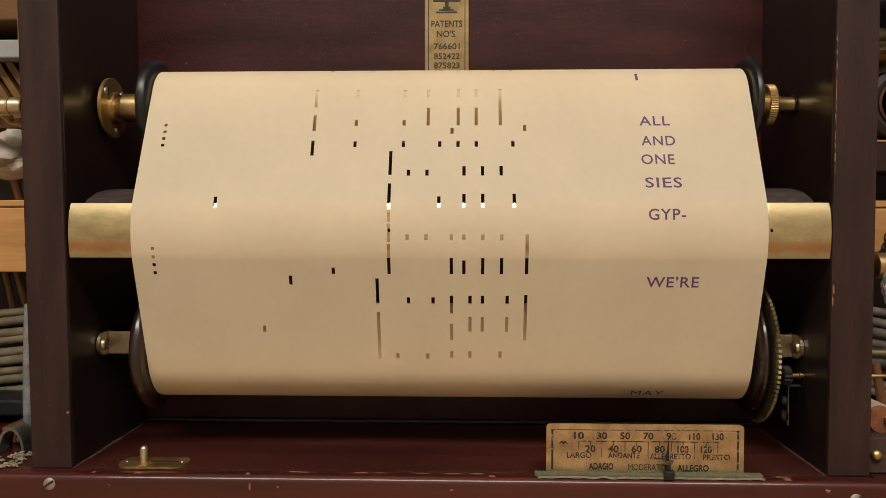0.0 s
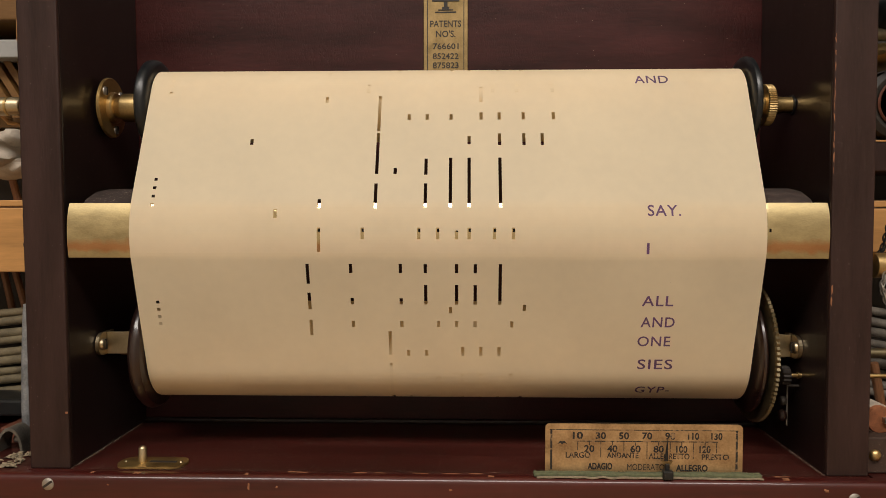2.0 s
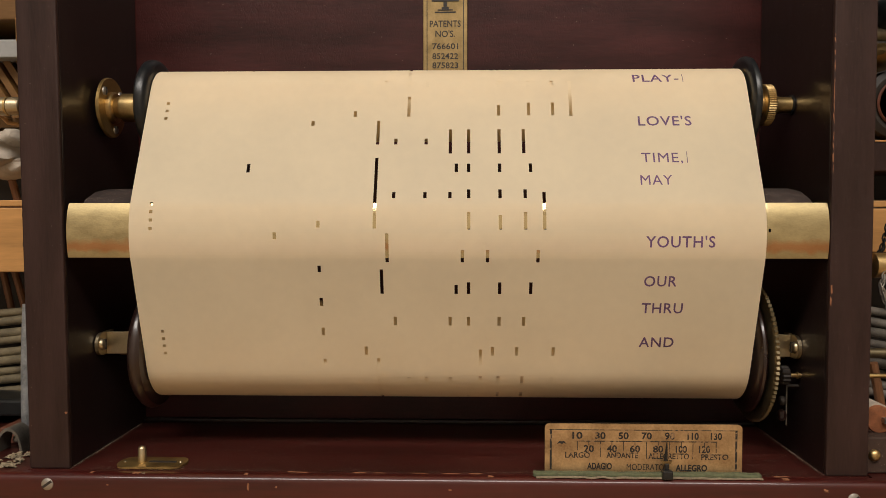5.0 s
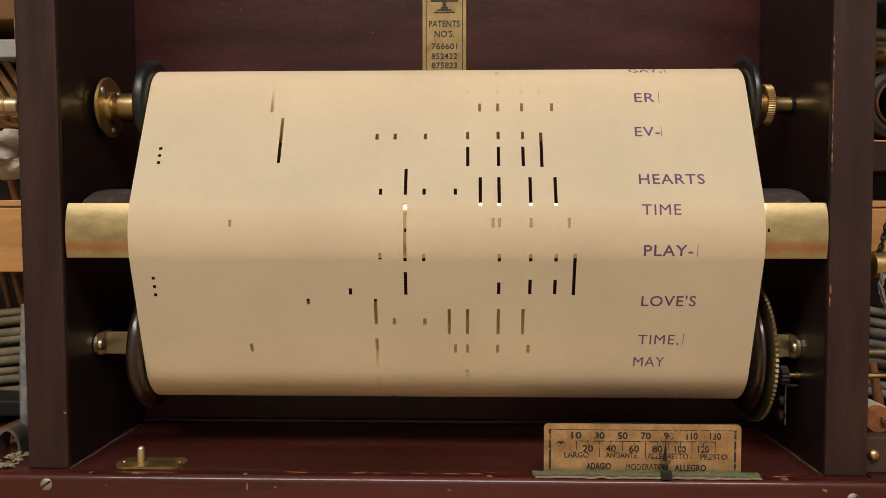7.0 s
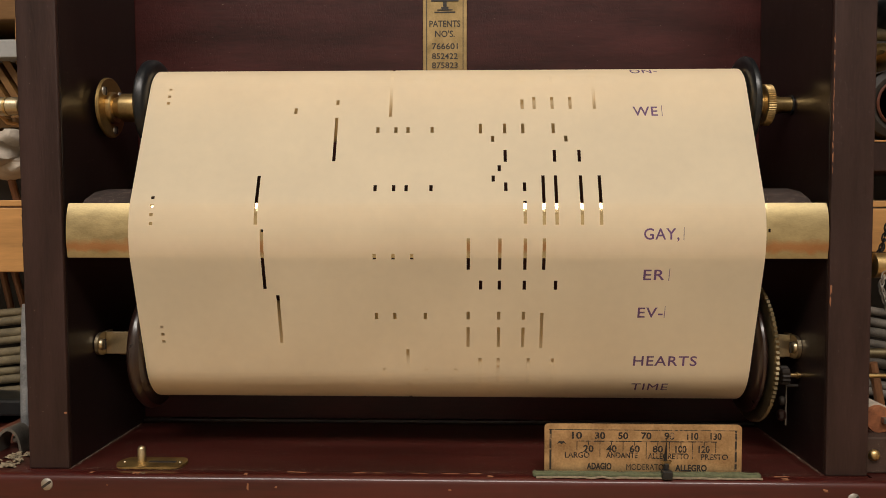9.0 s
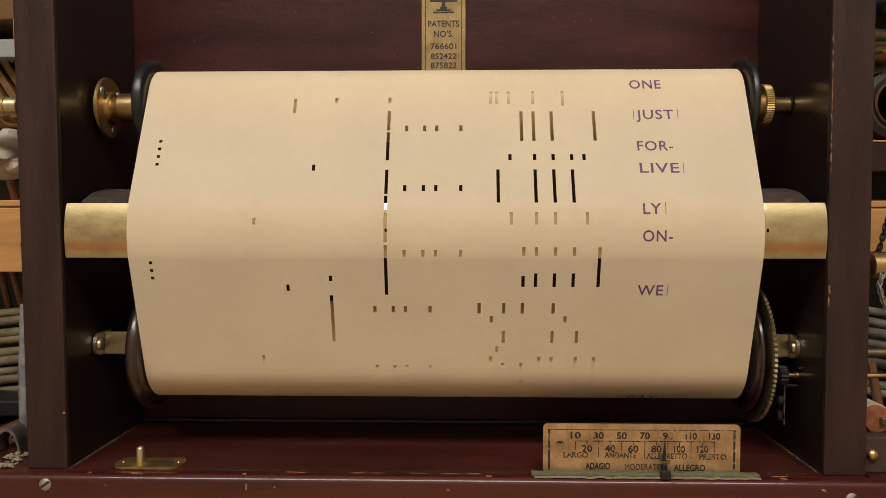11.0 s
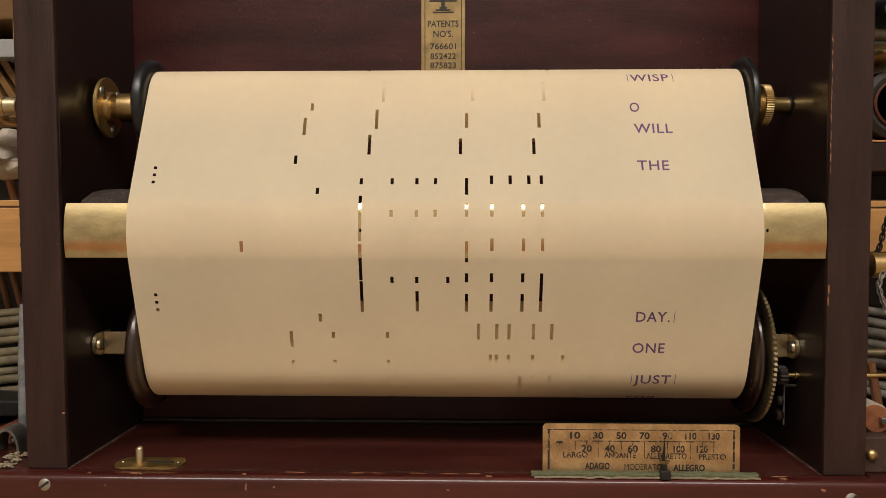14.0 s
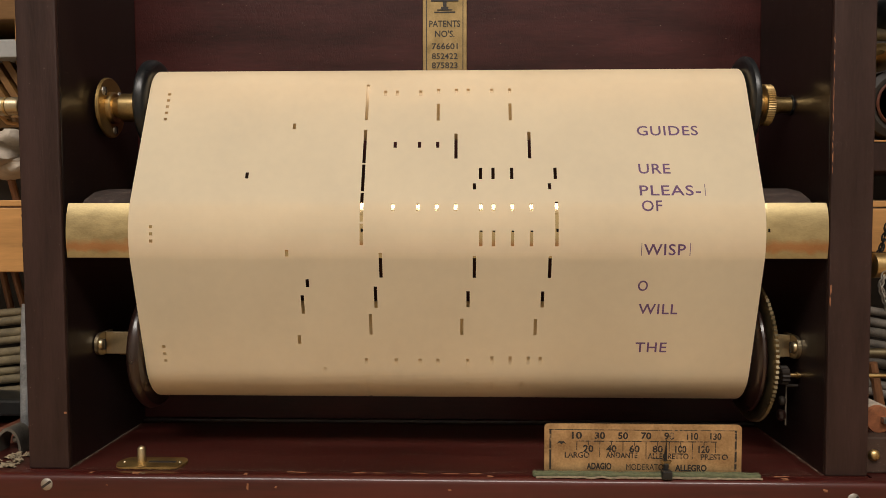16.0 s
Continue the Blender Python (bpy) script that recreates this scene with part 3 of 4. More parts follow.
structure("wall_east", box((2.2, -2.5, -1.15), (2.25, 0.9, 1.25)), PALEWALL, "plain pale side wall of the room", "wall")
structure("wall_west", box((-2.25, -2.5, -1.15), (-2.2, 0.9, 1.25)), PALEWALL, "plain pale side wall of the room", "wall")
structure("wall_case_back", box((-0.70, 0.30, -1.15), (0.70, 0.32, 0.40)), DARK, "dark wooden back of the piano case", "case")
structure("wall_case_top", box((-0.70, 0.02, 0.40), (0.70, 0.32, 0.42)), DARK, "dark wooden top of the piano case", "case")
structure("wall_case_side", box((-0.72, 0.02, -1.15), (-0.70, 0.32, 0.42)), DARK, "dark wooden side of the piano case", "case")
structure("wall_case_side", box((0.70, 0.02, -1.15), (0.72, 0.32, 0.42)), DARK, "dark wooden side of the piano case", "case")

structure("wall_back", box((LEFT_X - 0.004, BACK_Y, FLOOR_Z - 0.012), (RIGHT_X + 0.004, BACK_Y + 0.012, TOP_Z)), MAHOGANY,
          "dark red crackled mahogany back panel of the spool box", "panel")
for side in (-1, 1):
    lo, hi = sorted((EDGE_X[side], EDGE_X[side] + side * 0.0182))
    w = thing("wall_side", "dark mahogany side board of the spool box", "side board", kind="structure")
    part("board", box((lo, 0.0025, FLOOR_Z), (hi, BACK_Y - 0.0005, TOP_Z), 0.0006), EBONY, w)
    part("front_edge", box((lo - 0.0002, 0.0, FLOOR_Z), (hi + 0.0002, 0.0025, TOP_Z), 0.0008), STILE, w, "worn brown front edge")
    if side < 0:
        for piece in w.children:
            for v in piece.data.vertices:
                v.co.x -= 0.011 * (v.co.z + 0.08)
structure("floor", box((LEFT_X - 0.0187, -0.0004, FLOOR_Z - 0.012), (RIGHT_X + 0.0187, BACK_Y, FLOOR_Z)), FLOORWOOD,
          "dusty dark red wooden floor of the spool box", "box floor")
structure("trim_back_bead", box((LEFT_X + 0.0003, BACK_Y - 0.0040, FLOOR_Z + 0.0001), (RIGHT_X - 0.0003, BACK_Y - 0.0003, FLOOR_Z + 0.0022), 0.0006), EBONY,
          "thin dark bead along the back of the box floor", "bead")
out = [(-0.0006, FLOOR_Z - 0.0003), (-0.0006, FLOOR_Z - 0.03), (-0.0066, FLOOR_Z - 0.03)]
for i in range(9):
    w = radians(180 - i * 11.25)
    out.append((-0.0036 + 0.0030 * math.cos(w), FLOOR_Z - 0.0033 + 0.0030 * math.sin(w)))
structure("trim_front_rail", prism(out, -0.42, 0.42), RAIL, "polished red mahogany rail with a rounded front edge", "rail", True)
# Unseen board, added to bounce warm light up onto the take-up side.
structure("trim_bounce_board", box((-0.70, -0.330, -0.230), (0.70, -0.0070, -0.200)), BOUNCEWOOD, "unseen golden wooden board below the rail, added to bounce warm light upward", "key bed")
structure("trim_fall", box((-0.70, -0.0066, -0.300), (0.70, 0.0060, FLOOR_Z - 0.032)), RAIL, "red mahogany board below the front rail", "board")

# ---- tracker bar ----
def arc_sheet(holes, x0, x1):
    """The bar's rounded brass face with its row of holes cut through it, closed behind."""
    bm = bmesh.new()
    ring, steps = [], 8
    y, z = bar_point(radians(10))
    for k in range(steps):
        rise = (0.0124 - bar_point(radians(10))[1]) / steps
        y, z = y + rise * math.tan(radians(10 + 18 * (k + 0.5) / steps)), z + rise
        ring.insert(0, (y + 0.00016, z))
    for a in (10, 8, 5.5, 3.6, 1.8, -1, -4, -8, -12.2):
        p = bar_point(radians(a))
        ring.append((p[0] + 0.00016, p[1]))
    hole_row = steps + 3
    xs = sorted({x0, x1, *[c for h in holes for c in h]})
    front = [[bm.verts.new((x, *p)) for p in ring] for x in xs]
    deep = {}
    for i in range(len(xs) - 1):
        mid = (xs[i] + xs[i + 1]) / 2
        cut = any(a < mid < b for a, b in holes)
        for j in range(len(ring) - 1):
            q = [front[i][j], front[i][j + 1], front[i + 1][j + 1], front[i + 1][j]]
            if not (cut and j == hole_row):
                bm.faces.new(q)
                continue
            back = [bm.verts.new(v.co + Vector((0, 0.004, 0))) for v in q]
            # Walls and back of each hole are coloured dark to paint the shade inside.
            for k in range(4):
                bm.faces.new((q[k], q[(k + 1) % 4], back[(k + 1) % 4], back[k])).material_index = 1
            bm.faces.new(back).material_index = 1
    rear = [[bm.verts.new((x, 0.0065, z)) for z in (0.0124, -0.0121)] for x in xs]
    for i in range(len(xs) - 1):
        bm.faces.new((front[i][0], front[i + 1][0], rear[i + 1][0], rear[i][0]))
        bm.faces.new((front[i][-1], rear[i][1], rear[i + 1][1], front[i + 1][-1]))
    for i in (0, len(xs) - 1):
        bm.faces.new([*front[i], rear[i][1], rear[i][0]])
    bmesh.ops.recalc_face_normals(bm, faces=bm.faces)
    return bm


bar = thing("tracker_bar", "aged brass tracker bar with a row of small air holes", "tracker bar")
air = [(track(k) - 0.00085, track(k) + 0.00085) for k in range(-44, 44)]
air += [(-0.1434, -0.1425), (0.1422, 0.1431), (track(-49) - 0.0012, track(-49) + 0.0012)]
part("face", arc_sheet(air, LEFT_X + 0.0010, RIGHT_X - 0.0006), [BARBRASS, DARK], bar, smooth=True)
for s in (-1, 1):
    lo, hi = sorted((s * 0.112, EDGE_X[s] - s * 0.0050))
    part("block", prism([(0.0068, -0.0105), (0.0068, 0.0112), (0.010, 0.0142), (0.020, 0.0180), (0.034, 0.0200), (0.038, 0.0185),
                         (0.038, -0.0105)], lo, hi), DUSTY, bar, "dusty black wooden block", True)

# ---- spools ----
top = thing("supply_spool", "upper spool with black flanges holding the wound roll", "spool", at=(0, *TOP_C))
part("core", turned([(PAPER_X - HALF, TOP_R - 0.0011), (PAPER_X + HALF - 0.0010, TOP_R - 0.0011)], 64), CORE, top, "wound cream paper", True)
for s in (-1, 1):
    o = 0.0 if s < 0 else 0.0014
    k = 1.0 if s < 0 else 0.72
    part("flange", turned([(s * (0.1440 - o + k * a), b) for a, b in ((0, 0.0200), (0.0006, 0.0222), (0.0018, 0.0233), (0.0032, 0.0236), (0.0050, 0.0233),
                           (0.0062, 0.0218), (0.0063, 0.0150), (0.0055, 0.0140), (0.0055, 0.006))]),
         BLACK, top, "glossy black flange", True)
part("chuck", turned([(-0.1494, 0.0068), (-0.1496, 0.0071), (-0.1640, 0.0071), (-0.1644, 0.0060), (-0.1680, 0.0050)], 32),
     BRASS, top, "brass drive chuck", True)
part("bearing_pin", turned([(0.1462, 0.0058), (0.1544, 0.0058), (0.1586, 0.0048), (0.1640, 0.0040), (0.1690, 0.0040)], 32),
     BRASS, top, "brass bearing pin", True)


def knurled(x0, x1, r, depth, count):
    bm = bmesh.new()
    rings = []
    for x, k in ((x0, -1), (x0 + 0.0004, 0), (x1 - 0.0004, 0), (x1, -1)):
        ring = []
        for i in range(count * 2):
            w = math.pi * i / count
            rr = r - depth * (i % 2) + (k * depth * 1.5)
            ring.append(bm.verts.new((x, rr * math.cos(w), rr * math.sin(w))))
        rings.append(ring)
    n = count * 2
    for a, b in zip(rings, rings[1:]):
        for i in range(n):
            bm.faces.new((a[i], a[(i + 1) % n], b[(i + 1) % n], b[i]))
    bm.faces.new(rings[0])
    bm.faces.new(rings[-1])
    bmesh.ops.recalc_face_normals(bm, faces=bm.faces)
    return bm


part("thumb_ring", knurled(0.1543, 0.1586, 0.0102, 0.00035, 56), BRASS, top, "knurled brass ring")

low = thing("take_up_spool", "lower take-up spool with turned dark wooden flanges", "spool", at=(0, *LOW_C))
part("core", turned([(PAPER_X - HALF, LOW_R - 0.0011), (PAPER_X + HALF - 0.0010, LOW_R - 0.0011)], 64), CORE, low, "wound cream paper", True)
for s in (-1, 1):
    k = 1.0 if s > 0 else 1.75
    part("flange", turned([(s * (0.1438 + k * (a - 0.1438)), b) for a, b in ((0.1438, 0.0210), (0.1444, 0.0285), (0.1452, 0.0298), (0.1462, 0.0302), (0.1468, 0.0298),
                           (0.1471, 0.0290), (0.1474, 0.0288), (0.1478, 0.0282), (0.1481, 0.0262), (0.1481, 0.0080))], 64),
         DARKWOOD, low, "turned dark wooden flange", True)
part("gear", knurled(0.1486, 0.1508, 0.0350, 0.0008, 90), GEARBRASS, low, "large toothed brass gear")
part("axle", turned([(-0.1500, 0.004), (-0.1660, 0.004)], 24), BRASS, low)
part("axle", turned([(0.1500, 0.004), (0.1660, 0.004)], 24), BRASS, low)


def screw_head(name, m, r, mat, parent=None, dome=1.0):
    """A slotted dome-headed screw, its axis along local z."""
    bm = turned([(0, r), (r * 0.14 * dome, r * 0.95), (r * 0.26 * dome, r * 0.7), (r * 0.30 * dome, r * 0.35)], 20, "z")
    slot = box((-r * 0.86, -r * 0.20, r * 0.10 * dome), (r * 0.86, r * 0.20, r * 0.33 * dome))
    bmesh.ops.transform(bm, matrix=m, verts=bm.verts)
    bmesh.ops.transform(slot, matrix=m, verts=slot.verts)
    ob = part(name, bm, mat, parent, smooth=True)
    part("slot", slot, DARK, ob, "dark slot")
    return ob


# left bearing plate with three screws, on the side board
collar = thing("bearing_plate", "round brass bearing plate screwed to the side board", "bearing")
wall_in = LEFT_X + 0.0012
part("plate", turned([(LEFT_X + 0.0002, 0.0125), (wall_in + 0.0004, 0.0125), (wall_in + 0.0004, 0.0150), (wall_in + 0.0014, 0.0150), (wall_in + 0.0018, 0.0146)], 48, "x", (0, *TOP_C)), DARKBRASS, collar, smooth=True)
part("sleeve", turned([(wall_in + 0.0018, 0.0079), (wall_in + 0.0034, 0.0079), (wall_in + 0.0038, 0.0076), (wall_in + 0.0042, 0.0072)], 32, "x", (0, *TOP_C)), BRASS, collar, smooth=True)
for a in (40, 140, 285):
    c = (TOP_C[0] + 0.0112 * math.cos(radians(a)), TOP_C[1] + 0.0112 * math.sin(radians(a)))
    screw_head("screw", Matrix.Translation((wall_in + 0.0018, *c)) @ pose(0, 0, 0, 0, 90, 0), 0.0022, STEEL, collar, 1.8)
tip = thing("bearing_bush", "small dark bush in the side board", "bearing")
part("ring", turned([(RIGHT_X - 0.0002, 0.0050), (RIGHT_X - 0.0008, 0.0050), (RIGHT_X - 0.0010, 0.0042)], 32, "x", (0, *TOP_C)), BLACK, tip, smooth=True)

# brackets that carry the take-up spool
for s in (-1, 1):
    br = thing("spool_bracket", "small bent brass bracket with a round-headed screw on the side board", "bracket", "spool brackets")
    z0, z1 = LOW_C[1] - 0.0026, LOW_C[1] + 0.0086
    x = EDGE_X[s]
    zm, ym, half = (z0 + z1) / 2, 0.0315, (z1 - z0) / 2
    out = [(ym - half * math.cos(radians(a)), zm + half * math.sin(radians(a))) for a in range(-90, 91, 15)]
    out += [(0.0430, z1), (0.0430, z0)]
    lo, hi = sorted((x - s * 0.0002, x - s * 0.0018))
    part("foot", prism(out, lo, hi), PALEBRASS, br)
    lo, hi = sorted((x - s * 0.0018, x - s * 0.0200))
    part("arm", box((lo, 0.0348, z0), (hi, 0.0360, z1), 0.0004), PALEBRASS, br)
    screw_head("screw", Matrix.Translation((x - s * 0.0018, ym - 0.0010, zm)) @ pose(0, 0, 0, 0, -s * 90, 0), 0.0030, PALEBRASS, br, 2.2)

# pinion shaft beside the gear
pin = thing("pinion_shaft", "thin brass shaft with a dark pinion meshing with the gear", "shaft")
py, pz = 0.0278, -0.0697
part("rod", turned([(0.1600, 0.0011), (0.2600, 0.0011)], 16, "x", (0, py, pz)), BRASS, pin, smooth=True)
part("collar", turned([(0.1672, 0.0011), (0.1674, 0.0017), (0.1680, 0.0017), (0.1682, 0.0011)], 16, "x", (0, py, pz)), BRASS, pin, smooth=True)
bm = knurled(0.1592, 0.1634, 0.0046, 0.0006, 14)
bmesh.ops.translate(bm, vec=(0, py, pz), verts=bm.verts)
part("pinion", bm, DARK, pin, "small dark pinion")
lever = thing("brake_lever", "thin steel brake lever with dark knobs beside the gear", "lever")
part("rod", box((0.1633, 0.0296, -0.0945), (0.1640, 0.0306, -0.0745), 0.0002), STEELWORN, lever)
part("knob", turned([(0.1634, 0.0010), (0.1630, 0.0022), (0.1614, 0.0030), (0.1600, 0.0022), (0.1594, 0.0008)], 20, "x", (0, 0.0300, -0.0895)), DARKWOOD, lever, smooth=True)
part("knob", turned([(0.1634, 0.0008), (0.1630, 0.0018), (0.1618, 0.0024), (0.1606, 0.0018), (0.1602, 0.0006)], 20, "x", (0, 0.0300, -0.0825)), DARK, lever, smooth=True)
part("pivot", turned([(0.1634, 0.0007), (RIGHT_X + 0.0005, 0.0007)], 12, "x", (0, 0.0302, -0.0752)), DARK, lever, smooth=True)


# ---- writing ----
def writing(name, text, height, m, mat, parent, width=None, centre=True, spacing=1.0, weight=0.012):
    """Thin raised letters on the plane of m (x along the line, y up, z out)."""
    tris, w = lettering(text, height, width, spacing, 0.0 if "M" in text else weight)
    bm = bmesh.new()
    shift = -w / 2 if centre else 0
    for t in tris:
        try:
            bm.faces.new([bm.verts.new((p[0] + shift, p[1], 0)) for p in t])
        except ValueError:
            pass
    bmesh.ops.transform(bm, matrix=m, verts=bm.verts)
    return part(name, bm, mat, parent)


UPRIGHT = pose(0, 0, 0, 90)

# ---- plaque on the back panel ----
plq = thing("name_plate", "tall engraved brass patent plate on the back panel", "plate")
px, pw = -0.0027, 0.0122
py = BACK_Y
part("plate", box((px - pw, py - 0.0012, 0.060), (px + pw, py - 0.0002, 0.165), 0.0003), PLAQUE, plq)
for s in (-1, 1):
    part("border", box((px + s * (pw - 0.0022) - 0.00022, py - 0.00135, 0.061), (px + s * (pw - 0.0022) + 0.00022, py - 0.0012, 0.164)), DARKINK, plq, "dark engraved border line")
for text, z, h, w in (("PATENTS", 0.1107, 0.0036, 0.0170), ("NO'S.", 0.1052, 0.0036, 0.0108), ("766601", 0.0986, 0.0033, 0.0142),
                      ("852422", 0.0932, 0.0033, 0.0142), ("875823", 0.0882, 0.0033, 0.0142)):
    writing("lettering", text, h, Matrix.Translation((px, py - 0.00140, z)) @ UPRIGHT, DARKINK, plq, w)
for z0, z1, w in ((0.1183, 0.1191, 0.0058), (0.1196, 0.1203, 0.0042), (0.1203, 0.1217, 0.0020), (0.1217, 0.1245, 0.0010),
                  (0.1245, 0.1262, 0.0075), (0.1262, 0.1290, 0.0088)):
    part("emblem", box((px - w, py - 0.00145, z0), (px + w, py - 0.0012, z1 - 0.0001)), DARKINK, plq, "dark engraved emblem bar")

# ---- tempo scale ----
def rounded_plate(x0, x1, z0, z1, y0, y1, r):
    pts = []
    for cx, cz, a0 in ((x1 - r, z1 - r, 0), (x0 + r, z1 - r, 90)):
        pts += [(cx + r * math.cos(radians(a0 + a)), cz + r * math.sin(radians(a0 + a))) for a in (0, 30, 60, 90)]
    pts += [(x0, z0), (x1, z0)]
    return prism(pts, y0, y1, "y")


felt = thing("felt_strip", "worn green felt strip lying along the front of the box floor", "felt")
bm = box((0.0388, -0.0046, FLOOR_Z - 0.0001), (0.1392, -0.0006, FLOOR_Z + 0.0019), 0.0006)
bmesh.ops.subdivide_edges(bm, edges=[e for e in bm.edges if e.calc_length() > 0.05], cuts=40)
for v in bm.verts:
    v.co.z += (noise.noise(v.co * 160) * 0.0005) if v.co.z > FLOOR_Z + 0.001 else 0
    v.co.y += noise.noise(v.co * 120 + Vector((7, 0, 0))) * 0.0004
part("strip", bm, FELT, felt)
bm = box((0.0400, -0.0052, FLOOR_Z - 0.0003), (0.1396, -0.0047, FLOOR_Z + 0.0006), 0.0002)
bmesh.ops.subdivide_edges(bm, edges=[e for e in bm.edges if e.calc_length() > 0.05], cuts=60)
for v in bm.verts:
    v.co.z += noise.noise(v.co * 210) * 0.0005
    v.co.y += noise.noise(v.co * 150 + Vector((3, 0, 0))) * 0.0002
part("worn_edge", bm, FELTEDGE, felt, "frayed pale beige edge")
bm = bmesh.new()
fray = random.Random(11)
for i in range(700):
    x, y = fray.uniform(0.0390, 0.1390), fray.uniform(-0.0046, -0.0008)
    p = Vector((x, y, FLOOR_Z + 0.0017))
    q = p + Vector((fray.gauss(0, 0.0005), fray.gauss(-0.0002, 0.0004), fray.uniform(0.0002, 0.0008)))
    bm.faces.new([bm.verts.new(v) for v in (p, p + Vector((0.00012, 0, 0)), q)])
part("fuzz", bm, FELT, felt, "fuzzy green fibres")
tp = thing("tempo_scale", "worn brass tempo scale plate standing behind the felt strip", "tempo scale")
TX0, TX1, TZ0, TZ1, TY = 0.0443, 0.1320, FLOOR_Z + 0.0002, -0.0866, 0.0
part("plate", rounded_plate(TX0, TX1, TZ0, TZ1, TY, TY + 0.0012, 0.0018), TEMPO, tp, smooth=True)
face_y = TY - 0.00012
for lo, hi in (((TX0 + 0.0020, TZ1 - 0.0027), (TX1 - 0.0020, TZ1 - 0.0024)), ((TX0 + 0.0022, TZ0 + 0.002), (TX0 + 0.0031, TZ1 - 0.0024)),
               ((TX1 - 0.0031, TZ0 + 0.002), (TX1 - 0.0022, TZ1 - 0.0024))):
    part("border", box((lo[0], face_y, lo[1]), (hi[0], TY, hi[1])), WORNINK, tp, "worn dark border line")


def tx(u):
    return TX0 + (u - 968) / 348 * (TX1 - TX0)


def tz(v_):
    return TZ1 - (v_ - 748) / 84 * 0.0216


part("rule", box((tx(1025), face_y, tz(778.6)), (tx(1272), TY, tz(777))), WORNINK, tp, "dark printed rule")
for i, v in enumerate(range(10, 131, 10)):
    x = tx(1025.5 + i * 20.4)
    big = i % 2 == 0
    end = {0: 794, 2: 806, 4: 795, 6: 808, 8: 795, 10: 808, 12: 797}.get(i, 785)
    part("tick", box((x - 0.00016, face_y, tz(end)), (x + 0.00016, TY, tz(778.8))), WORNINK, tp)
    writing("lettering", str(v), 0.0031, Matrix.Translation((x, face_y, tz(773.5 if big else 796.5))) @ UPRIGHT, WORNINK, tp,
            0.0046 if v < 100 else 0.0050, weight=0.030)
for text, c, y, w in (("LARGO", 1026, 807, 44), ("ANDANTE", 1105, 807, 56), ("ALLEGRETTO", 1187, 808, 72), ("PRESTO", 1268, 809, 48),
                      ("ADAGIO", 1065, 827, 44), ("MODERATO", 1146, 828, 66), ("ALLEGRO", 1227, 829, 56)):
    writing("lettering", text, 0.0029 if y > 820 else 0.0026, Matrix.Translation((tx(c), face_y, tz(y))) @ UPRIGHT, DARKINK if y > 820 else WORNINK, tp, w / 348 * 0.0875,
            weight=0.036 if y > 820 else 0.022)
x, z = tx(998), tz(781)
part("mark", prism([(x - 0.0022, z - 0.0006), (x - 0.0010, z + 0.0008), (x, z + 0.0006), (x + 0.0010, z + 0.0008), (x + 0.0022, z - 0.0006),
                    (x + 0.0008, z), (x, z - 0.0008), (x - 0.0008, z)], face_y, TY, "y"), DARKINK, tp, "small dark ornament")
ptr = thing("tempo_pointer", "dark metal pointer with a sharp tip before the tempo scale", "pointer")
x = tx(1180)
part("needle", prism([(x - 0.0010, tz(812)), (x + 0.0007, tz(812)), (x + 0.0005, tz(783)), (x + 0.0003, tz(772))], -0.0028, -0.0020, "y"), BLACK, ptr)
part("wing", prism([(x - 0.0024, tz(808)), (x + 0.0026, tz(808)), (x + 0.0015, tz(814)), (x - 0.0014, tz(814))], -0.0034, -0.0018, "y"), PLAQUE, ptr, "worn brass cross piece")
part("foot", box((x - 0.0023, -0.0064, FLOOR_Z - 0.0003), (x + 0.0022, -0.0030, tz(822)), 0.0005), BLACK, ptr)
part("neck", box((x - 0.0010, -0.0042, tz(825)), (x + 0.0010, -0.0020, tz(812)), 0.0003), BLACK, ptr)

# ---- latch plate with its pin, on the box floor ----
lp = thing("pin_plate", "oval slotted brass plate with an upright pin on the box floor", "latch plate")
pts = []
for cx, a0 in ((0.0112, -90), (-0.0112, 90)):
    pts += [(-0.1372 + cx + 0.0048 * math.cos(radians(a0 + a)), 0.0078 + 0.0075 * math.sin(radians(a0 + a))) for a in range(0, 181, 20)]
part("plate", prism(pts, FLOOR_Z + 0.0002, FLOOR_Z + 0.0012, "z"), DARKBRASS, lp)
part("slot", box((-0.1390, 0.0069, FLOOR_Z + 0.0012), (-0.1262, 0.0093, FLOOR_Z + 0.00135)), DARK, lp, "dark slot")
part("pin", turned([(FLOOR_Z + 0.0012, 0.0019), (FLOOR_Z + 0.0074, 0.0019), (FLOOR_Z + 0.0082, 0.0015), (FLOOR_Z + 0.0088, 0.0004)], 20, "z", (-0.1424, 0.0082, 0)), PALEBRASS, lp, "worn pale pin", True)
for x in (-0.1502, -0.1242):
    part("rivet", turned([(FLOOR_Z + 0.0012, 0.0008), (FLOOR_Z + 0.0016, 0.0005)], 12, "z", (x, 0.0078, 0)), PALEBRASS, lp, smooth=True)

# ---- screws and chips on the front rail ----
for x, z in ((-0.1794, -0.1140), (0.1783, -0.1172)):
    sc = screw_head("rail_screw", Matrix.Translation((x, -0.0065, z)) @ pose(0, 0, 0, 86, 0, 0) @ pose(0, 0, 0, 0, 0, 35), 0.0028, STEEL)
    tagged(sc, "slotted steel screw head sunk into the front rail", "screw", "rail screws")
chips = thing("edge_chips", "bare orange wood chips worn out of the mahogany edges", "wear", kind="stuff")
bm = bmesh.new()
rng = random.Random(4)


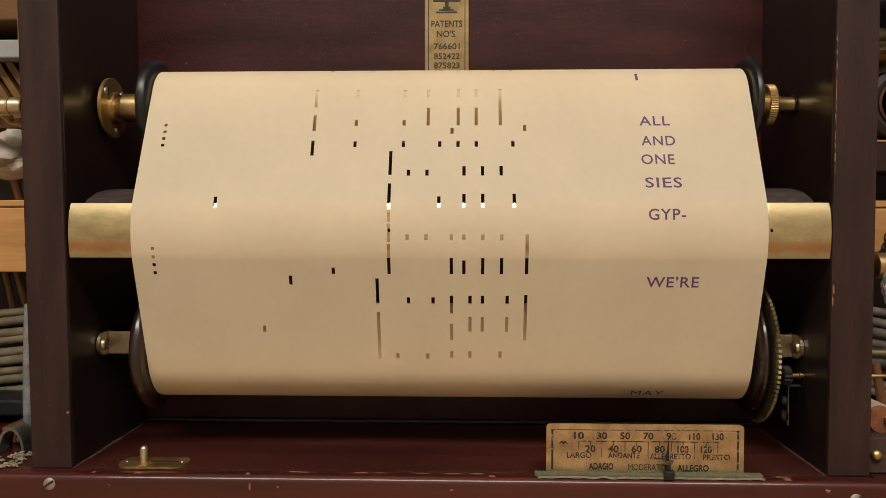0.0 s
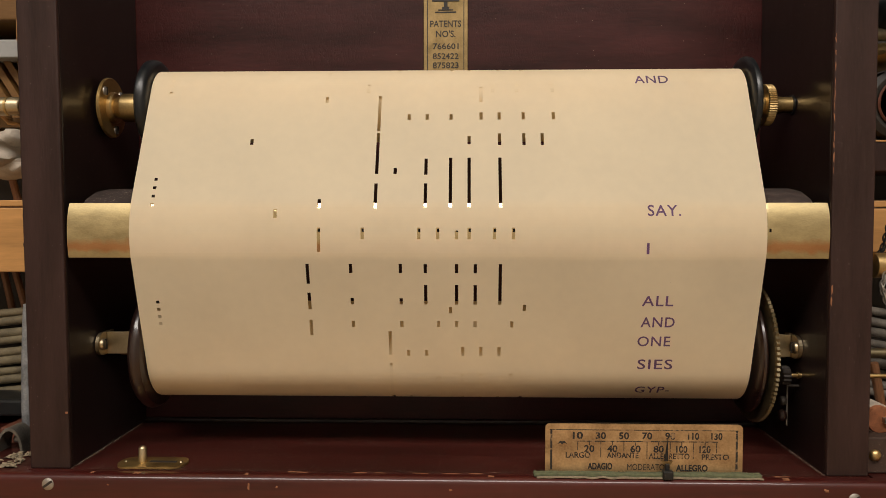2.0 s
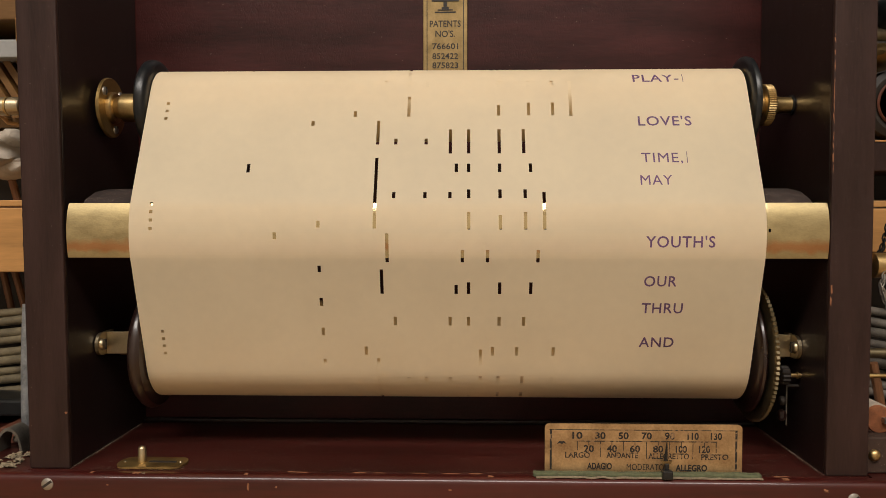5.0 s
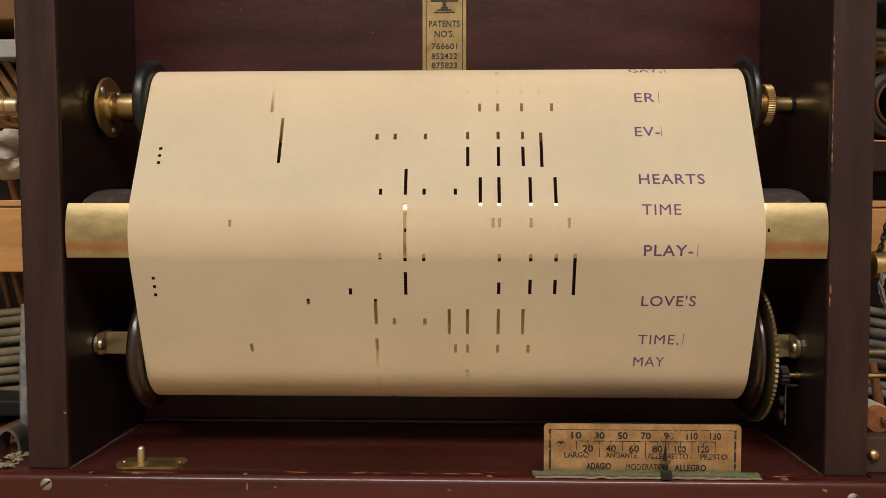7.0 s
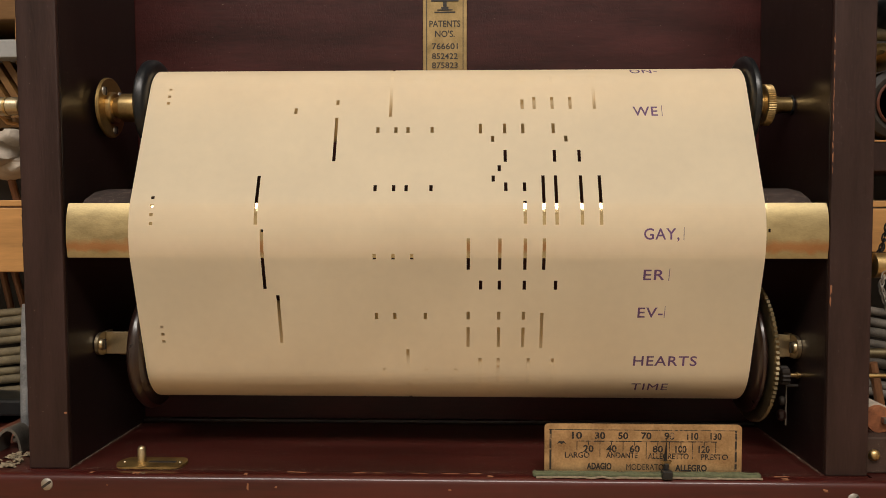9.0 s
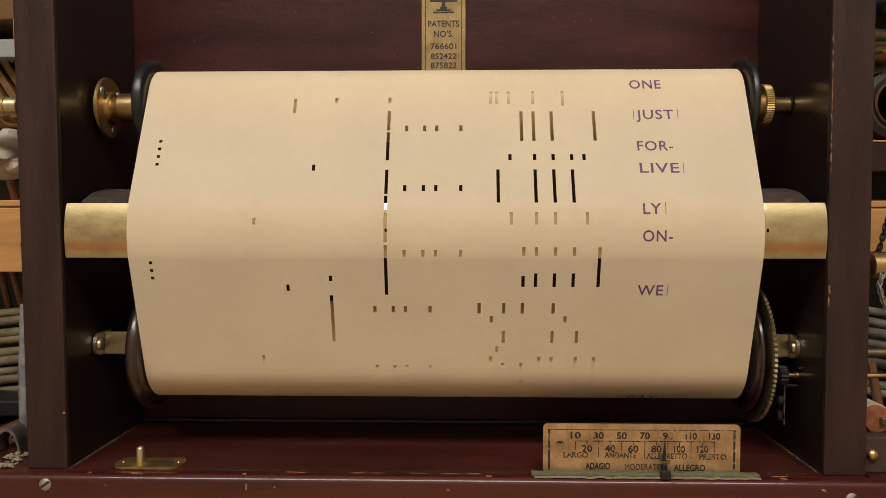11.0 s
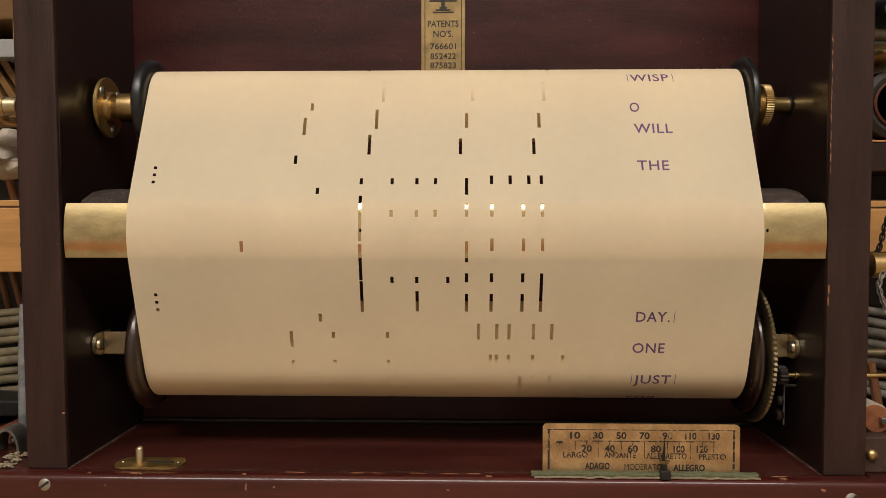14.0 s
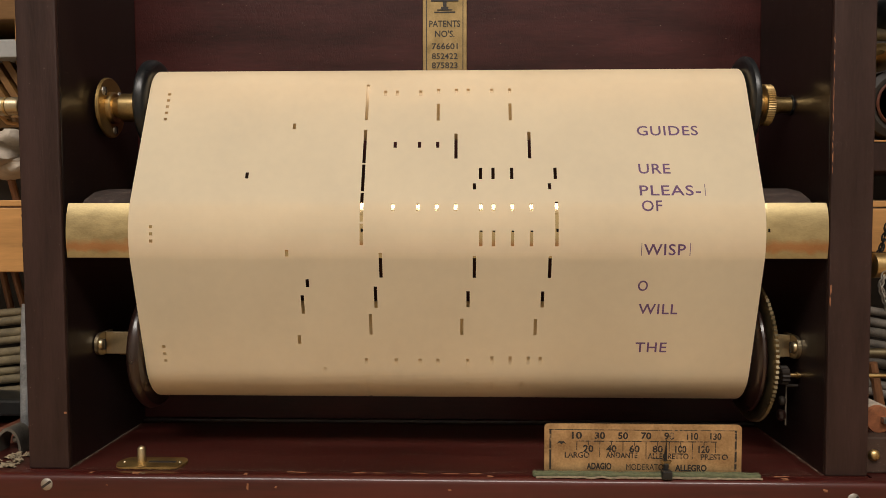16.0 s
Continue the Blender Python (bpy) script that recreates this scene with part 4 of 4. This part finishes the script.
def chip(bm, x, y, z, sx, sy, sz):
    c = box((x - sx / 2, y - sy / 2, z - sz / 2), (x + sx / 2, y + sy / 2, z + sz / 2), min(sx, sy, sz) * 0.3, 1)
    for v in c.verts:
        v.co += Vector([rng.uniform(-0.3, 0.3) * k for k in (sx, sy, sz)])
    me = bpy.data.meshes.new("piece")
    c.to_mesh(me)
    c.free()
    bm.from_mesh(me)
    bpy.data.meshes.remove(me)


z = 0.085
while z > 0.026:
    l = rng.uniform(0.001, 0.004)
    chip(bm, RIGHT_X + 0.0003, 0.0003, z, rng.uniform(0.0002, 0.0006), 0.0005, l)
    z -= l * rng.uniform(0.9, 2.0)
for x, y, z, sx, sz in ((LEFT_X - 0.0006, -0.0001, -0.0832, 0.0010, 0.0008), (RIGHT_X + 0.0003, -0.0001, -0.031, 0.0006, 0.0034),
                        (RIGHT_X + 0.0006, 0.0, -0.026, 0.0006, 0.0030)):
    chip(bm, x, y, z, sx, 0.0005, sz)
for x, z, sx, sz in ((-0.0885, -0.1143, 0.0009, 0.0024), (-0.0758, -0.1143, 0.0009, 0.0008), (0.1664, -0.1135, 0.0022, 0.0011),
                     (0.0018, -0.1148, 0.0012, 0.0006), (-0.152, -0.1140, 0.0010, 0.0004)):
    chip(bm, x, -0.0066, z, sx, 0.0005, sz)
for x, sx in ((-0.1605, 0.0014), (-0.1400, 0.0026), (0.020, 0.0020), (-0.090, 0.0016), (0.150, 0.0024)):
    chip(bm, x, -0.0034, FLOOR_Z - 0.0003, sx, 0.0018, 0.0004)
x = -0.165
while x < 0.165:
    l = rng.uniform(0.001, 0.006)
    if rng.random() < 0.06 + 0.35 * (-0.08 < x < 0.03):
        chip(bm, x, -0.0007, FLOOR_Z - 0.0001, l, 0.0004, rng.uniform(0.0002, 0.0004))
    x += l * rng.uniform(1.0, 2.2)
part("chip", bm, BAREWOOD, chips)


# ---- mechanism beside the box ----
def outside(u, v_, d):
    """A place beside the box at the distance d, from its bearing and height as seen over the box's edge."""
    return (u - 826) / 1350 * d + 0.0084, 0.0055 - (v_ - 387) / 1350 * d


D0 = 0.42
Y0 = D0 - 0.340
for side in (-1, 1):
    lo, hi = sorted((side * 0.1905, side * 0.330))
    structure("wall_inner", box((lo, 0.135, -0.135), (hi, 0.147, 0.180)), DARK, "dark wooden panel behind the player mechanism", "panel")
    structure("shelf_inner", box((lo, -0.0004, -0.135), (hi, 0.135, FLOOR_Z - 0.001)), FLOORWOOD, "dusty dark wooden shelf beside the spool box", "shelf")


def tube_between(p, q, r, mat, name, parent, segs=14, wave=0.0):
    p, q = Vector(p), Vector(q)
    bm = bmesh.new()
    rings = []
    ax = (q - p).normalized()
    u = ax.orthogonal().normalized()
    w = ax.cross(u)
    n = 8
    for i in range(n + 1):
        c = p.lerp(q, i / n) + u * (wave * math.sin(3 * i / n)) + w * (wave * 0.6 * math.sin(2 + 4 * i / n))
        rings.append([bm.verts.new(c + r * (u * math.cos(2 * math.pi * k / segs) + w * math.sin(2 * math.pi * k / segs))) for k in range(segs)])
    for a, b in zip(rings, rings[1:]):
        for k in range(segs):
            bm.faces.new((a[k], a[(k + 1) % segs], b[(k + 1) % segs], b[k]))
    bm.faces.new(rings[0])
    bm.faces.new(rings[-1])
    bmesh.ops.recalc_face_normals(bm, faces=bm.faces)
    return part(name, bm, mat, parent, smooth=True)


# bright wooden boards on both sides
for side, y0, y1 in ((-1, 354, 484), (1, 356, 446)):
    lo, hi = sorted((side * 0.200, side * 0.315))
    z1, z0 = outside(0, y0, D0)[1], outside(0, y1, D0)[1]
    bd = thing("valve_board", "pale orange varnished wooden board beside the spool box", "board", "valve boards")
    part("panel", box((lo, Y0, z0), (hi, 0.134, z1 - 0.0042), 0.0008), ORANGEWOOD, bd)
    part("top_strip", box((lo, Y0 - 0.0005, z1 - 0.0036), (hi, 0.134, z1), 0.0006), ORANGEWOOD, bd)
    part("joint", box((lo, Y0 + 0.001, z1 - 0.0042), (hi, 0.134, z1 - 0.0036)), DARKWOOD, bd, "dark gap")
    # Dark stubs, added to stand for the shaded notches by the boards' edges.
    for v_ in ((382, 434) if side < 0 else (384, 404)):
        z = outside(0, v_, D0)[1]
        part("knob", turned([(Y0 - 0.004, 0.001), (Y0 - 0.0035, 0.0032), (Y0 - 0.001, 0.0042), (Y0, 0.0044)], 20, "y",
                            (-0.2342 if side < 0 else 0.2236, 0, z)), DARKWOOD, bd, "dark rounded stub standing for the shaded notch at the edge", True)

# left: upper wooden frame
x_l, x_r = -0.315, -0.200
fr = thing("slatted_frame", "golden wooden frame with slanting dark grooves", "frame")
zz = [outside(0, y, D0)[1] for y in (-40, 30, 104, 172)]
part("top_board", box((x_l, Y0 + 0.004, zz[1]), (x_r, 0.134, zz[0]), 0.001), GOLDWOOD, fr)
part("lower_board", box((x_l, Y0 + 0.012, zz[3] - 0.015), (x_r, 0.134, zz[2] + 0.006), 0.001), GOLDWOOD, fr)
for i in range(12):
    x = -0.292 + i * 0.0075
    part("slat", prism([(x, zz[2] + 0.004), (x + 0.0042, zz[2] + 0.004), (x + 0.0042 + 0.022, zz[3] - 0.010), (x + 0.022, zz[3] - 0.010)], Y0 + 0.006, Y0 + 0.0120, "y"), GOLDWOOD, fr)
wb = thing("painted_bar", "pale grey painted metal bar across the frame", "bar")
z1, z0 = outside(0, 71, D0)[1], outside(0, 103, D0)[1]
part("bar", box((x_l, Y0 - 0.004, z0), (x_r, Y0 + 0.0200, z1), 0.0008), GREYPAINT, wb)
kn = thing("brass_roller", "worn pale brass roller above a thin bent rod", "roller")
c = outside(31, 187, D0 - 0.02)
r = 0.0048
part("barrel", turned([(-0.310, r), (c[0] - 0.0016, r), (c[0] - 0.0008, r * 0.97), (c[0] + 0.0006, r * 0.97), (c[0] + 0.0010, r * 0.90), (c[0] + 0.0012, r * 0.55)],
                    32, "x", (0, Y0 - 0.02, c[1])), PALEBRASS, kn, smooth=True)
part("ring", turned([(c[0] - 0.0072, r * 1.0), (c[0] - 0.0070, r * 1.06), (c[0] - 0.0058, r * 1.06), (c[0] - 0.0056, r)], 32, "x", (0, Y0 - 0.02, c[1])), BRASS, kn, smooth=True)
part("stem", box((c[0] - 0.0130, Y0 - 0.018, c[1] - 0.002), (c[0] - 0.0090, 0.134, c[1] + 0.002)), BRASS, kn)
rod = thing("bent_rod", "thin reddish varnished rod below the brass roller", "rod")
a, b, e = outside(-6, 202, D0 - 0.01), outside(8, 216, D0 - 0.01), outside(40, 222, D0 - 0.01)


def crumpled(centre, size, seed, mat, name, parent):
    bm = bmesh.new()
    bmesh.ops.create_icosphere(bm, subdivisions=4, radius=1)
    for v in bm.verts:
        p = v.co.copy()
        k = 1 + 0.40 * noise.noise(p * 1.2 + Vector((seed, 0, 0))) + 0.16 * abs(noise.noise(p * 2.4 + Vector((0, seed, 0)))) + 0.02 * noise.noise(p * 8)
        v.co = Vector([a * b * k + c for a, b, c in zip(p, size, centre)])
    return part(name, bm, mat, parent, smooth=True)


for p, q in ((a, b), (b, e)):
    bm = bmesh.new()
    p, q = Vector((p[0], Y0 - 0.01, p[1])), Vector((q[0], Y0 - 0.01, q[1]))
    ax = (q - p).normalized()
    u = ax.orthogonal().normalized()
    w = ax.cross(u)
    rings = [[bm.verts.new(k + 0.0011 * (u * math.cos(g * 0.6283) + w * math.sin(g * 0.6283))) for g in range(10)] for k in (p - ax * 0.0005, q + ax * 0.0005)]
    for g in range(10):
        bm.faces.new((rings[0][g], rings[0][(g + 1) % 10], rings[1][(g + 1) % 10], rings[1][g]))
    bmesh.ops.recalc_face_normals(bm, faces=bm.faces)
    part("length", bm, ORANGEWOOD, rod, smooth=True)
lath = thing("pale_lath", "thin pale upright lath beside the frame", "lath")
a, b = outside(25, 30, D0 - 0.04), outside(28, 71, D0 - 0.04)
part("lath", box((a[0], Y0 - 0.040, b[1]), (b[0], Y0 + 0.006, a[1]), 0.0003), ORANGEWOOD, lath)
pouch = thing("leather_pouch", "crumpled pale kid-leather pneumatic pouch", "pouch")
a, b = outside(8, 250, D0), outside(14, 290, D0)
crumpled((a[0] - 0.006, Y0 + 0.016, a[1]), (0.014, 0.016, 0.009), 2, LEATHER, "fold", pouch)
crumpled((b[0] - 0.004, Y0 + 0.014, b[1] + 0.001), (0.016, 0.016, 0.008), 5, LEATHER, "fold", pouch)
crumpled((b[0] - 0.014, Y0 + 0.03, b[1] + 0.006), (0.016, 0.05, 0.011), 9, LEATHER, "fold", pouch)
for px0, py0, px1, py1, dy in ((8, 300, 22, 356, 0.012), (14, 482, 34, 560, 0.030), (-8, 478, 8, 556, 0.034)):
    st = thing("wooden_stick", "slanting brown wooden stick in the mechanism", "stick", "sticks")
    a, b = outside(px0, py0, D0 + dy), outside(px1, py1, D0 + dy)
    tube_between((a[0], Y0 + dy, a[1]), (b[0], Y0 + dy, b[1]), 0.0021, BROWNWOOD, "stick", st, 10)

# stacked tubes, both sides
for i in range(10):
    y = 549 + i * 17.6 + (i * 7 % 3)
    z = outside(0, y, D0 + 0.02)[1]
    tb = thing("rubber_tube", "old grey-olive rubber air tube in a stack", "tube", "stacked tubes")
    tube_between((-0.318, Y0 + 0.022, z - 0.009), (-0.2335 - 0.001 * (i % 3), Y0 + 0.020 - 0.0012 * (i % 2), z + 0.0016 * (i % 2)), 0.0024 + 0.0002 * (i % 3), TUBE, "tube", tb, 14, 0.0004)
for i in range(9):
    y = 552 + i * 18.0 + (i * 5 % 4)
    z = outside(0, y, D0 + 0.02)[1]
    tb = thing("rubber_tube", "old grey rubber air tube in a stack", "tube", "stacked tubes")
    tube_between((0.2200 + 0.001 * (i % 3), Y0 + 0.026, z + 0.004), (0.318, Y0 + 0.022, z - 0.012 - 0.001 * (i % 2)), 0.0024 + 0.0002 * (i % 3), TUBEDARK, "tube", tb, 14, 0.0005)
up = thing("lead_pipe", "upright dull grey lead pipe against the side board", "pipe")
a, b = outside(33, 556, D0 - 0.035), outside(31, 812, D0 - 0.035)
tube_between((a[0] + 0.0015, Y0 - 0.035, a[1] + 0.004), (b[0], Y0 - 0.035, FLOOR_Z - 0.001), 0.0028, LEAD, "pipe", up, 18, 0.0008)
lg = thing("dark_ledge", "black wooden ledge below the tubes", "ledge")
z1, z0 = outside(0, 712, D0)[1], outside(0, 742, D0)[1]
part("ledge", box((-0.318, Y0 - 0.006, z0), (-0.236, 0.134, z1), 0.0015), BLACK, lg)
hk = thing("metal_clip", "arched worn steel clip over a reddish block on the shelf", "clip")
a = outside(6, 800, D0 - 0.05)
zc = FLOOR_Z - 0.0008
arch = [(a[0] + 0.0068 * math.cos(radians(w)), zc + 0.0125 * math.sin(radians(w))) for w in range(0, 181, 15)]
arch += [(a[0] + 0.0055 * math.cos(radians(w)), zc + 0.0110 * math.sin(radians(w))) for w in range(180, -1, -15)]
part("strap", prism(arch, Y0 - 0.055, Y0 - 0.044, "y"), STEELWORN, hk, smooth=True)
part("block", box((a[0] - 0.014, Y0 - 0.040, zc), (a[0] + 0.0060, Y0 - 0.012, zc + 0.0085), 0.001), REDWOOD, hk, "reddish wooden block")
part("screw", turned([(Y0 - 0.046, 0.0022), (Y0 - 0.048, 0.0020), (Y0 - 0.049, 0.0010)], 16, "y", (a[0], 0, zc + 0.0050)), STEEL, hk, smooth=True)
db = thing("wood_splinters", "pale wood splinters lying on the shelf", "debris", kind="stuff")
bm = bmesh.new()
for i in range(46):
    chip(bm, -0.2010 - abs(rng.gauss(0, 0.006)), rng.uniform(0.001, 0.022), FLOOR_Z - 0.0002 + 0.0012 * rng.random() ** 2, rng.uniform(0.0008, 0.0036), rng.uniform(0.0006, 0.0020), rng.uniform(0.0004, 0.0012))
part("splinter", bm, PALEWOOD, db)

# right side
rx = 0.228
cy = thing("steel_roller", "dull metal roller in the mechanism", "roller")
c = outside(1560, 52, D0)
part("roller", turned([(c[0] - 0.012, 0.0046), (0.315, 0.0046)], 24, "x", (0, Y0 + 0.02, c[1])), STEELWORN, cy, smooth=True)
c = outside(1566, 22, D0)
kd = thing("black_dome", "black round button on the panel", "button")
part("dome", turned([(Y0 + 0.002, 0.001), (Y0 + 0.004, 0.006), (Y0 + 0.010, 0.0085), (0.134, 0.0085)], 28, "y", (c[0] + 0.004, 0, c[1])), BLACK, kd, smooth=True)
lf = thing("gilt_wrapper", "crumpled gilt foil wrapping", "foil")
c = outside(1566, 96, D0)
crumpled((c[0] + 0.004, Y0 + 0.030, c[1]), (0.014, 0.030, 0.0066), 3, BRASS, "foil", lf)
dc = thing("black_disc", "black round wheel with a brown rim", "wheel")
c = outside(1575, 184, D0)
part("disc", turned([(Y0 + 0.010, 0.004), (Y0 + 0.008, 0.016), (Y0 + 0.010, 0.0192), (Y0 + 0.02, 0.0195), (0.134, 0.008)], 40, "y", (c[0] + 0.006, 0, c[1])), DARK, dc, smooth=True)
part("rim", turned([(Y0 + 0.0074, 0.0120), (Y0 + 0.0066, 0.0128), (Y0 + 0.0074, 0.0136)], 40, "y", (c[0] + 0.006, 0, c[1])), REDWOOD, dc, "brown rim", True)
sh = thing("dark_box", "dark brown wooden box with an orange top edge", "box")
z1, z0 = outside(0, 250, D0)[1], outside(0, 304, D0)[1]
part("body", box((0.205, Y0 + 0.004, z0), (0.315, 0.134, z1 - 0.0012), 0.0006), STILE, sh)
part("top_edge", box((0.205, Y0 + 0.0035, z1 - 0.0010), (0.315, 0.134, z1), 0.0003), ORANGEWOOD, sh, "orange top edge")
bc = thing("brass_plug", "brass plug with a thin rod below the board", "plug")
c = outside(1555, 469, D0 - 0.02)
part("plug", turned([(c[0] - 0.0060, 0.0060), (c[0] - 0.0056, 0.0066), (c[0] + 0.0020, 0.0066), (c[0] + 0.0026, 0.0052)], 28, "x", (0, Y0 - 0.02, c[1])), BRASS, bc, smooth=True)
part("rod", turned([(c[0] + 0.002, 0.0016), (0.315, 0.0016)], 14, "x", (0, Y0 - 0.02, c[1])), BRASS, bc, smooth=True)
part("stem", box((c[0] - 0.004, Y0 - 0.018, c[1] - 0.001), (c[0] - 0.001, 0.134, c[1] + 0.001)), BRASS, bc)


def chain(points, n, mat, name, label):
    ch = thing(name, label, "chain")
    for i in range(n):
        k = i / (n - 1) * (len(points) - 1)
        j = min(int(k), len(points) - 2)
        p = Vector(points[j]).lerp(Vector(points[j + 1]), k - j)
        t = (Vector(points[j + 1]) - Vector(points[j])).normalized()
        bm = bmesh.new()
        rings = []
        for a in range(14):
            w = 2 * math.pi * a / 14
            c = Vector((0.0011 * math.cos(w), 0, 0.0024 * math.sin(w)))
            nrm = Vector((math.cos(w), 0, math.sin(w)))
            rings.append([bm.verts.new(c + 0.00045 * (nrm * math.cos(q) + Vector((0, 1, 0)) * math.sin(q))) for q in (0, 1.26, 2.51, 3.77, 5.03)])
        for a in range(14):
            for q in range(5):
                bm.faces.new((rings[a][q], rings[a][(q + 1) % 5], rings[(a + 1) % 14][(q + 1) % 5], rings[(a + 1) % 14][q]))
        bmesh.ops.recalc_face_normals(bm, faces=bm.faces)
        m = Matrix.Translation(p) @ Vector((0, 0, 1)).rotation_difference(t).to_matrix().to_4x4() @ pose(0, 0, 0, 0, 0, 90 * (i % 2) + 20)
        bmesh.ops.transform(bm, matrix=m, verts=bm.verts)
        part("link", bm, mat, ch, smooth=True)


pts = [outside(x, y, D0 - 0.012) for x, y in ((1574, 372), (1563, 392), (1558, 415), (1552, 440), (1546, 452))]
chain([(p[0], Y0 - 0.012, p[1]) for p in pts], 12, BLACK, "dark_chain", "dark link chain hanging before the orange board")
pts = [outside(x, y, D0 - 0.026) for x, y in ((1558, 486), (1552, 505), (1558, 525), (1566, 545))]
chain([(p[0], Y0 - 0.026, p[1]) for p in pts], 9, STEEL, "steel_chain", "bright steel link chain below the brass plug")
st = thing("wooden_stick", "slanting brown wooden stick in the mechanism", "stick", "sticks")
a, b = outside(1541, 640, D0 - 0.01), outside(1560, 735, D0 - 0.01)
tube_between((a[0], Y0 - 0.01, a[1]), (b[0], Y0 - 0.01, b[1]), 0.0024, BROWNWOOD, "stick", st, 10)
br_tube = thing("brass_tube", "dull brass tube crossing the grey tubes", "tube")
z = outside(0, 630, D0)[1]
tube_between((0.222, Y0 + 0.012, z), (0.318, Y0 + 0.012, z), 0.0029, GEARBRASS, "tube", br_tube)
rl = thing("wooden_roller", "red-brown wooden roller with a pale sleeve and a square steel pin", "roller")
c = outside(1556, 741, D0 - 0.03)
part("body", turned([(Y0 - 0.0300, 0.0010), (Y0 - 0.0303, 0.0050), (Y0 - 0.0300, 0.0066), (Y0 - 0.029, 0.0069), (Y0 + 0.02, 0.0069), (0.134, 0.0040)], 32, "y", (c[0], 0, c[1])), ENDGRAIN, rl, smooth=True)
part("sleeve", turned([(Y0 - 0.027, 0.0070), (Y0 - 0.027, 0.0077), (Y0 + 0.015, 0.0077), (Y0 + 0.015, 0.0070)], 32, "y", (c[0], 0, c[1])), LEATHER, rl, "pale felt sleeve", True)
part("pin", box((c[0] + 0.0006, Y0 - 0.033, c[1] - 0.0014), (c[0] + 0.0034, Y0 - 0.029, c[1] + 0.0014), 0.0003), STEEL, rl, "square steel pin")
ld = thing("dark_ledge", "dusty dark brown wooden ledge below the roller", "ledge")
z1, z0 = outside(0, 772, 0.347)[1], FLOOR_Z - 0.0008
part("ledge", box((0.1895, 0.0070, z0), (0.318, 0.0150, z1), 0.0008), LEDGE, ld)
dm = thing("brass_nail", "domed brass nail head on the ledge", "nail")
c = outside(1549, 805, 0.346)
part("head", turned([(0.0069, 0.0027), (0.0063, 0.0026), (0.0053, 0.0020), (0.0047, 0.0008)], 24, "y", (c[0], 0, c[1])), BRASS, dm, smooth=True)

# ---- dust ----
fl = thing("dust_flecks", "pale dust flecks scattered over the box floor and boards", "dust", kind="stuff")
bm = bmesh.new()


def fleck(p, u, w, size):
    a = rng.uniform(0, 6.28)
    u2, w2 = u * math.cos(a) + w * math.sin(a), w * math.cos(a) - u * math.sin(a)
    l, b = size * rng.uniform(0.6, 2.2), size * rng.uniform(0.3, 0.7)
    vs = [bm.verts.new(p + u2 * (l * i) + w2 * (b * j)) for i, j in ((-1, -0.6), (0.2, -1), (1, 0.3), (-0.3, 1))]
    bm.faces.new(vs)


ex, ey, ez = Vector((1, 0, 0)), Vector((0, 1, 0)), Vector((0, 0, 1))
for i in range(10000):
    y = 0.001 + 0.062 * rng.random() ** 1.5
    fleck(Vector((rng.uniform(-0.165, 0.165), y, FLOOR_Z + 0.00008)), ex, ey, 0.00004 + 0.00019 * rng.random() ** 2.5)
for i in range(2600):
    s = rng.choice((-1, 1, 1))
    fleck(Vector((EDGE_X[s] - s * 0.00008, rng.uniform(0.003, 0.078), rng.uniform(-0.1, 0.125))), ey, ez, 0.00005 + 0.00016 * rng.random() ** 2)
for i in range(700):
    fleck(Vector((RIGHT_X - 0.00009, abs(rng.gauss(0.018, 0.010)) + 0.003, rng.gauss(-0.050, 0.013))), ey, ez, rng.uniform(0.00005, 0.00020))
for i in range(900):
    fleck(Vector((rng.uniform(RIGHT_X + 0.0012, RIGHT_X + 0.0170), -0.00008, rng.gauss(0.012, 0.032))), ex, ez, rng.uniform(0.00003, 0.00010))
for i in range(60):
    fleck(Vector((rng.uniform(LEFT_X - 0.0170, LEFT_X - 0.0012), -0.00008, rng.uniform(-0.1, 0.12))), ex, ez, rng.uniform(0.00005, 0.00014))
for i in range(200):
    fleck(Vector((rng.uniform(-0.16, 0.16), BACK_Y - 0.00008, rng.uniform(0.06, 0.13))), ex, ez, rng.uniform(0.00006, 0.00018))
for i in range(900):
    s = rng.choice((-1, 1))
    fleck(Vector((EDGE_X[s] - s * (abs(rng.gauss(0, 0.0006)) + 0.0002), rng.uniform(0.001, 0.079), FLOOR_Z + 0.00009)), ex, ey, rng.uniform(0.00012, 0.00032))
for i in range(500):
    fleck(Vector((rng.uniform(-0.168, 0.168), BACK_Y - abs(rng.gauss(0, 0.0006)) - 0.0002, FLOOR_Z + 0.00009)), ex, ey, rng.uniform(0.00012, 0.00032))
for i in range(400):
    fleck(Vector((rng.uniform(-0.168, 0.168), abs(rng.gauss(0, 0.0012)) + 0.0002, FLOOR_Z + 0.00009)), ex, ey, rng.uniform(0.00010, 0.00028))
part("fleck", bm, DUSTMAT, fl)


def motions():
    for ob, r in STRIPS:
        walk(ob, strip_rows(r))
    for ob, c, radius in ((top, TOP_C, TOP_R), (low, LOW_C, LOW_R)):
        rows = []
        for i in range(33):
            t = i * 0.5
            rows.append((t, pose(0, *c, math.degrees(SPEED * t / radius))))
        walk(ob, rows)


motions()
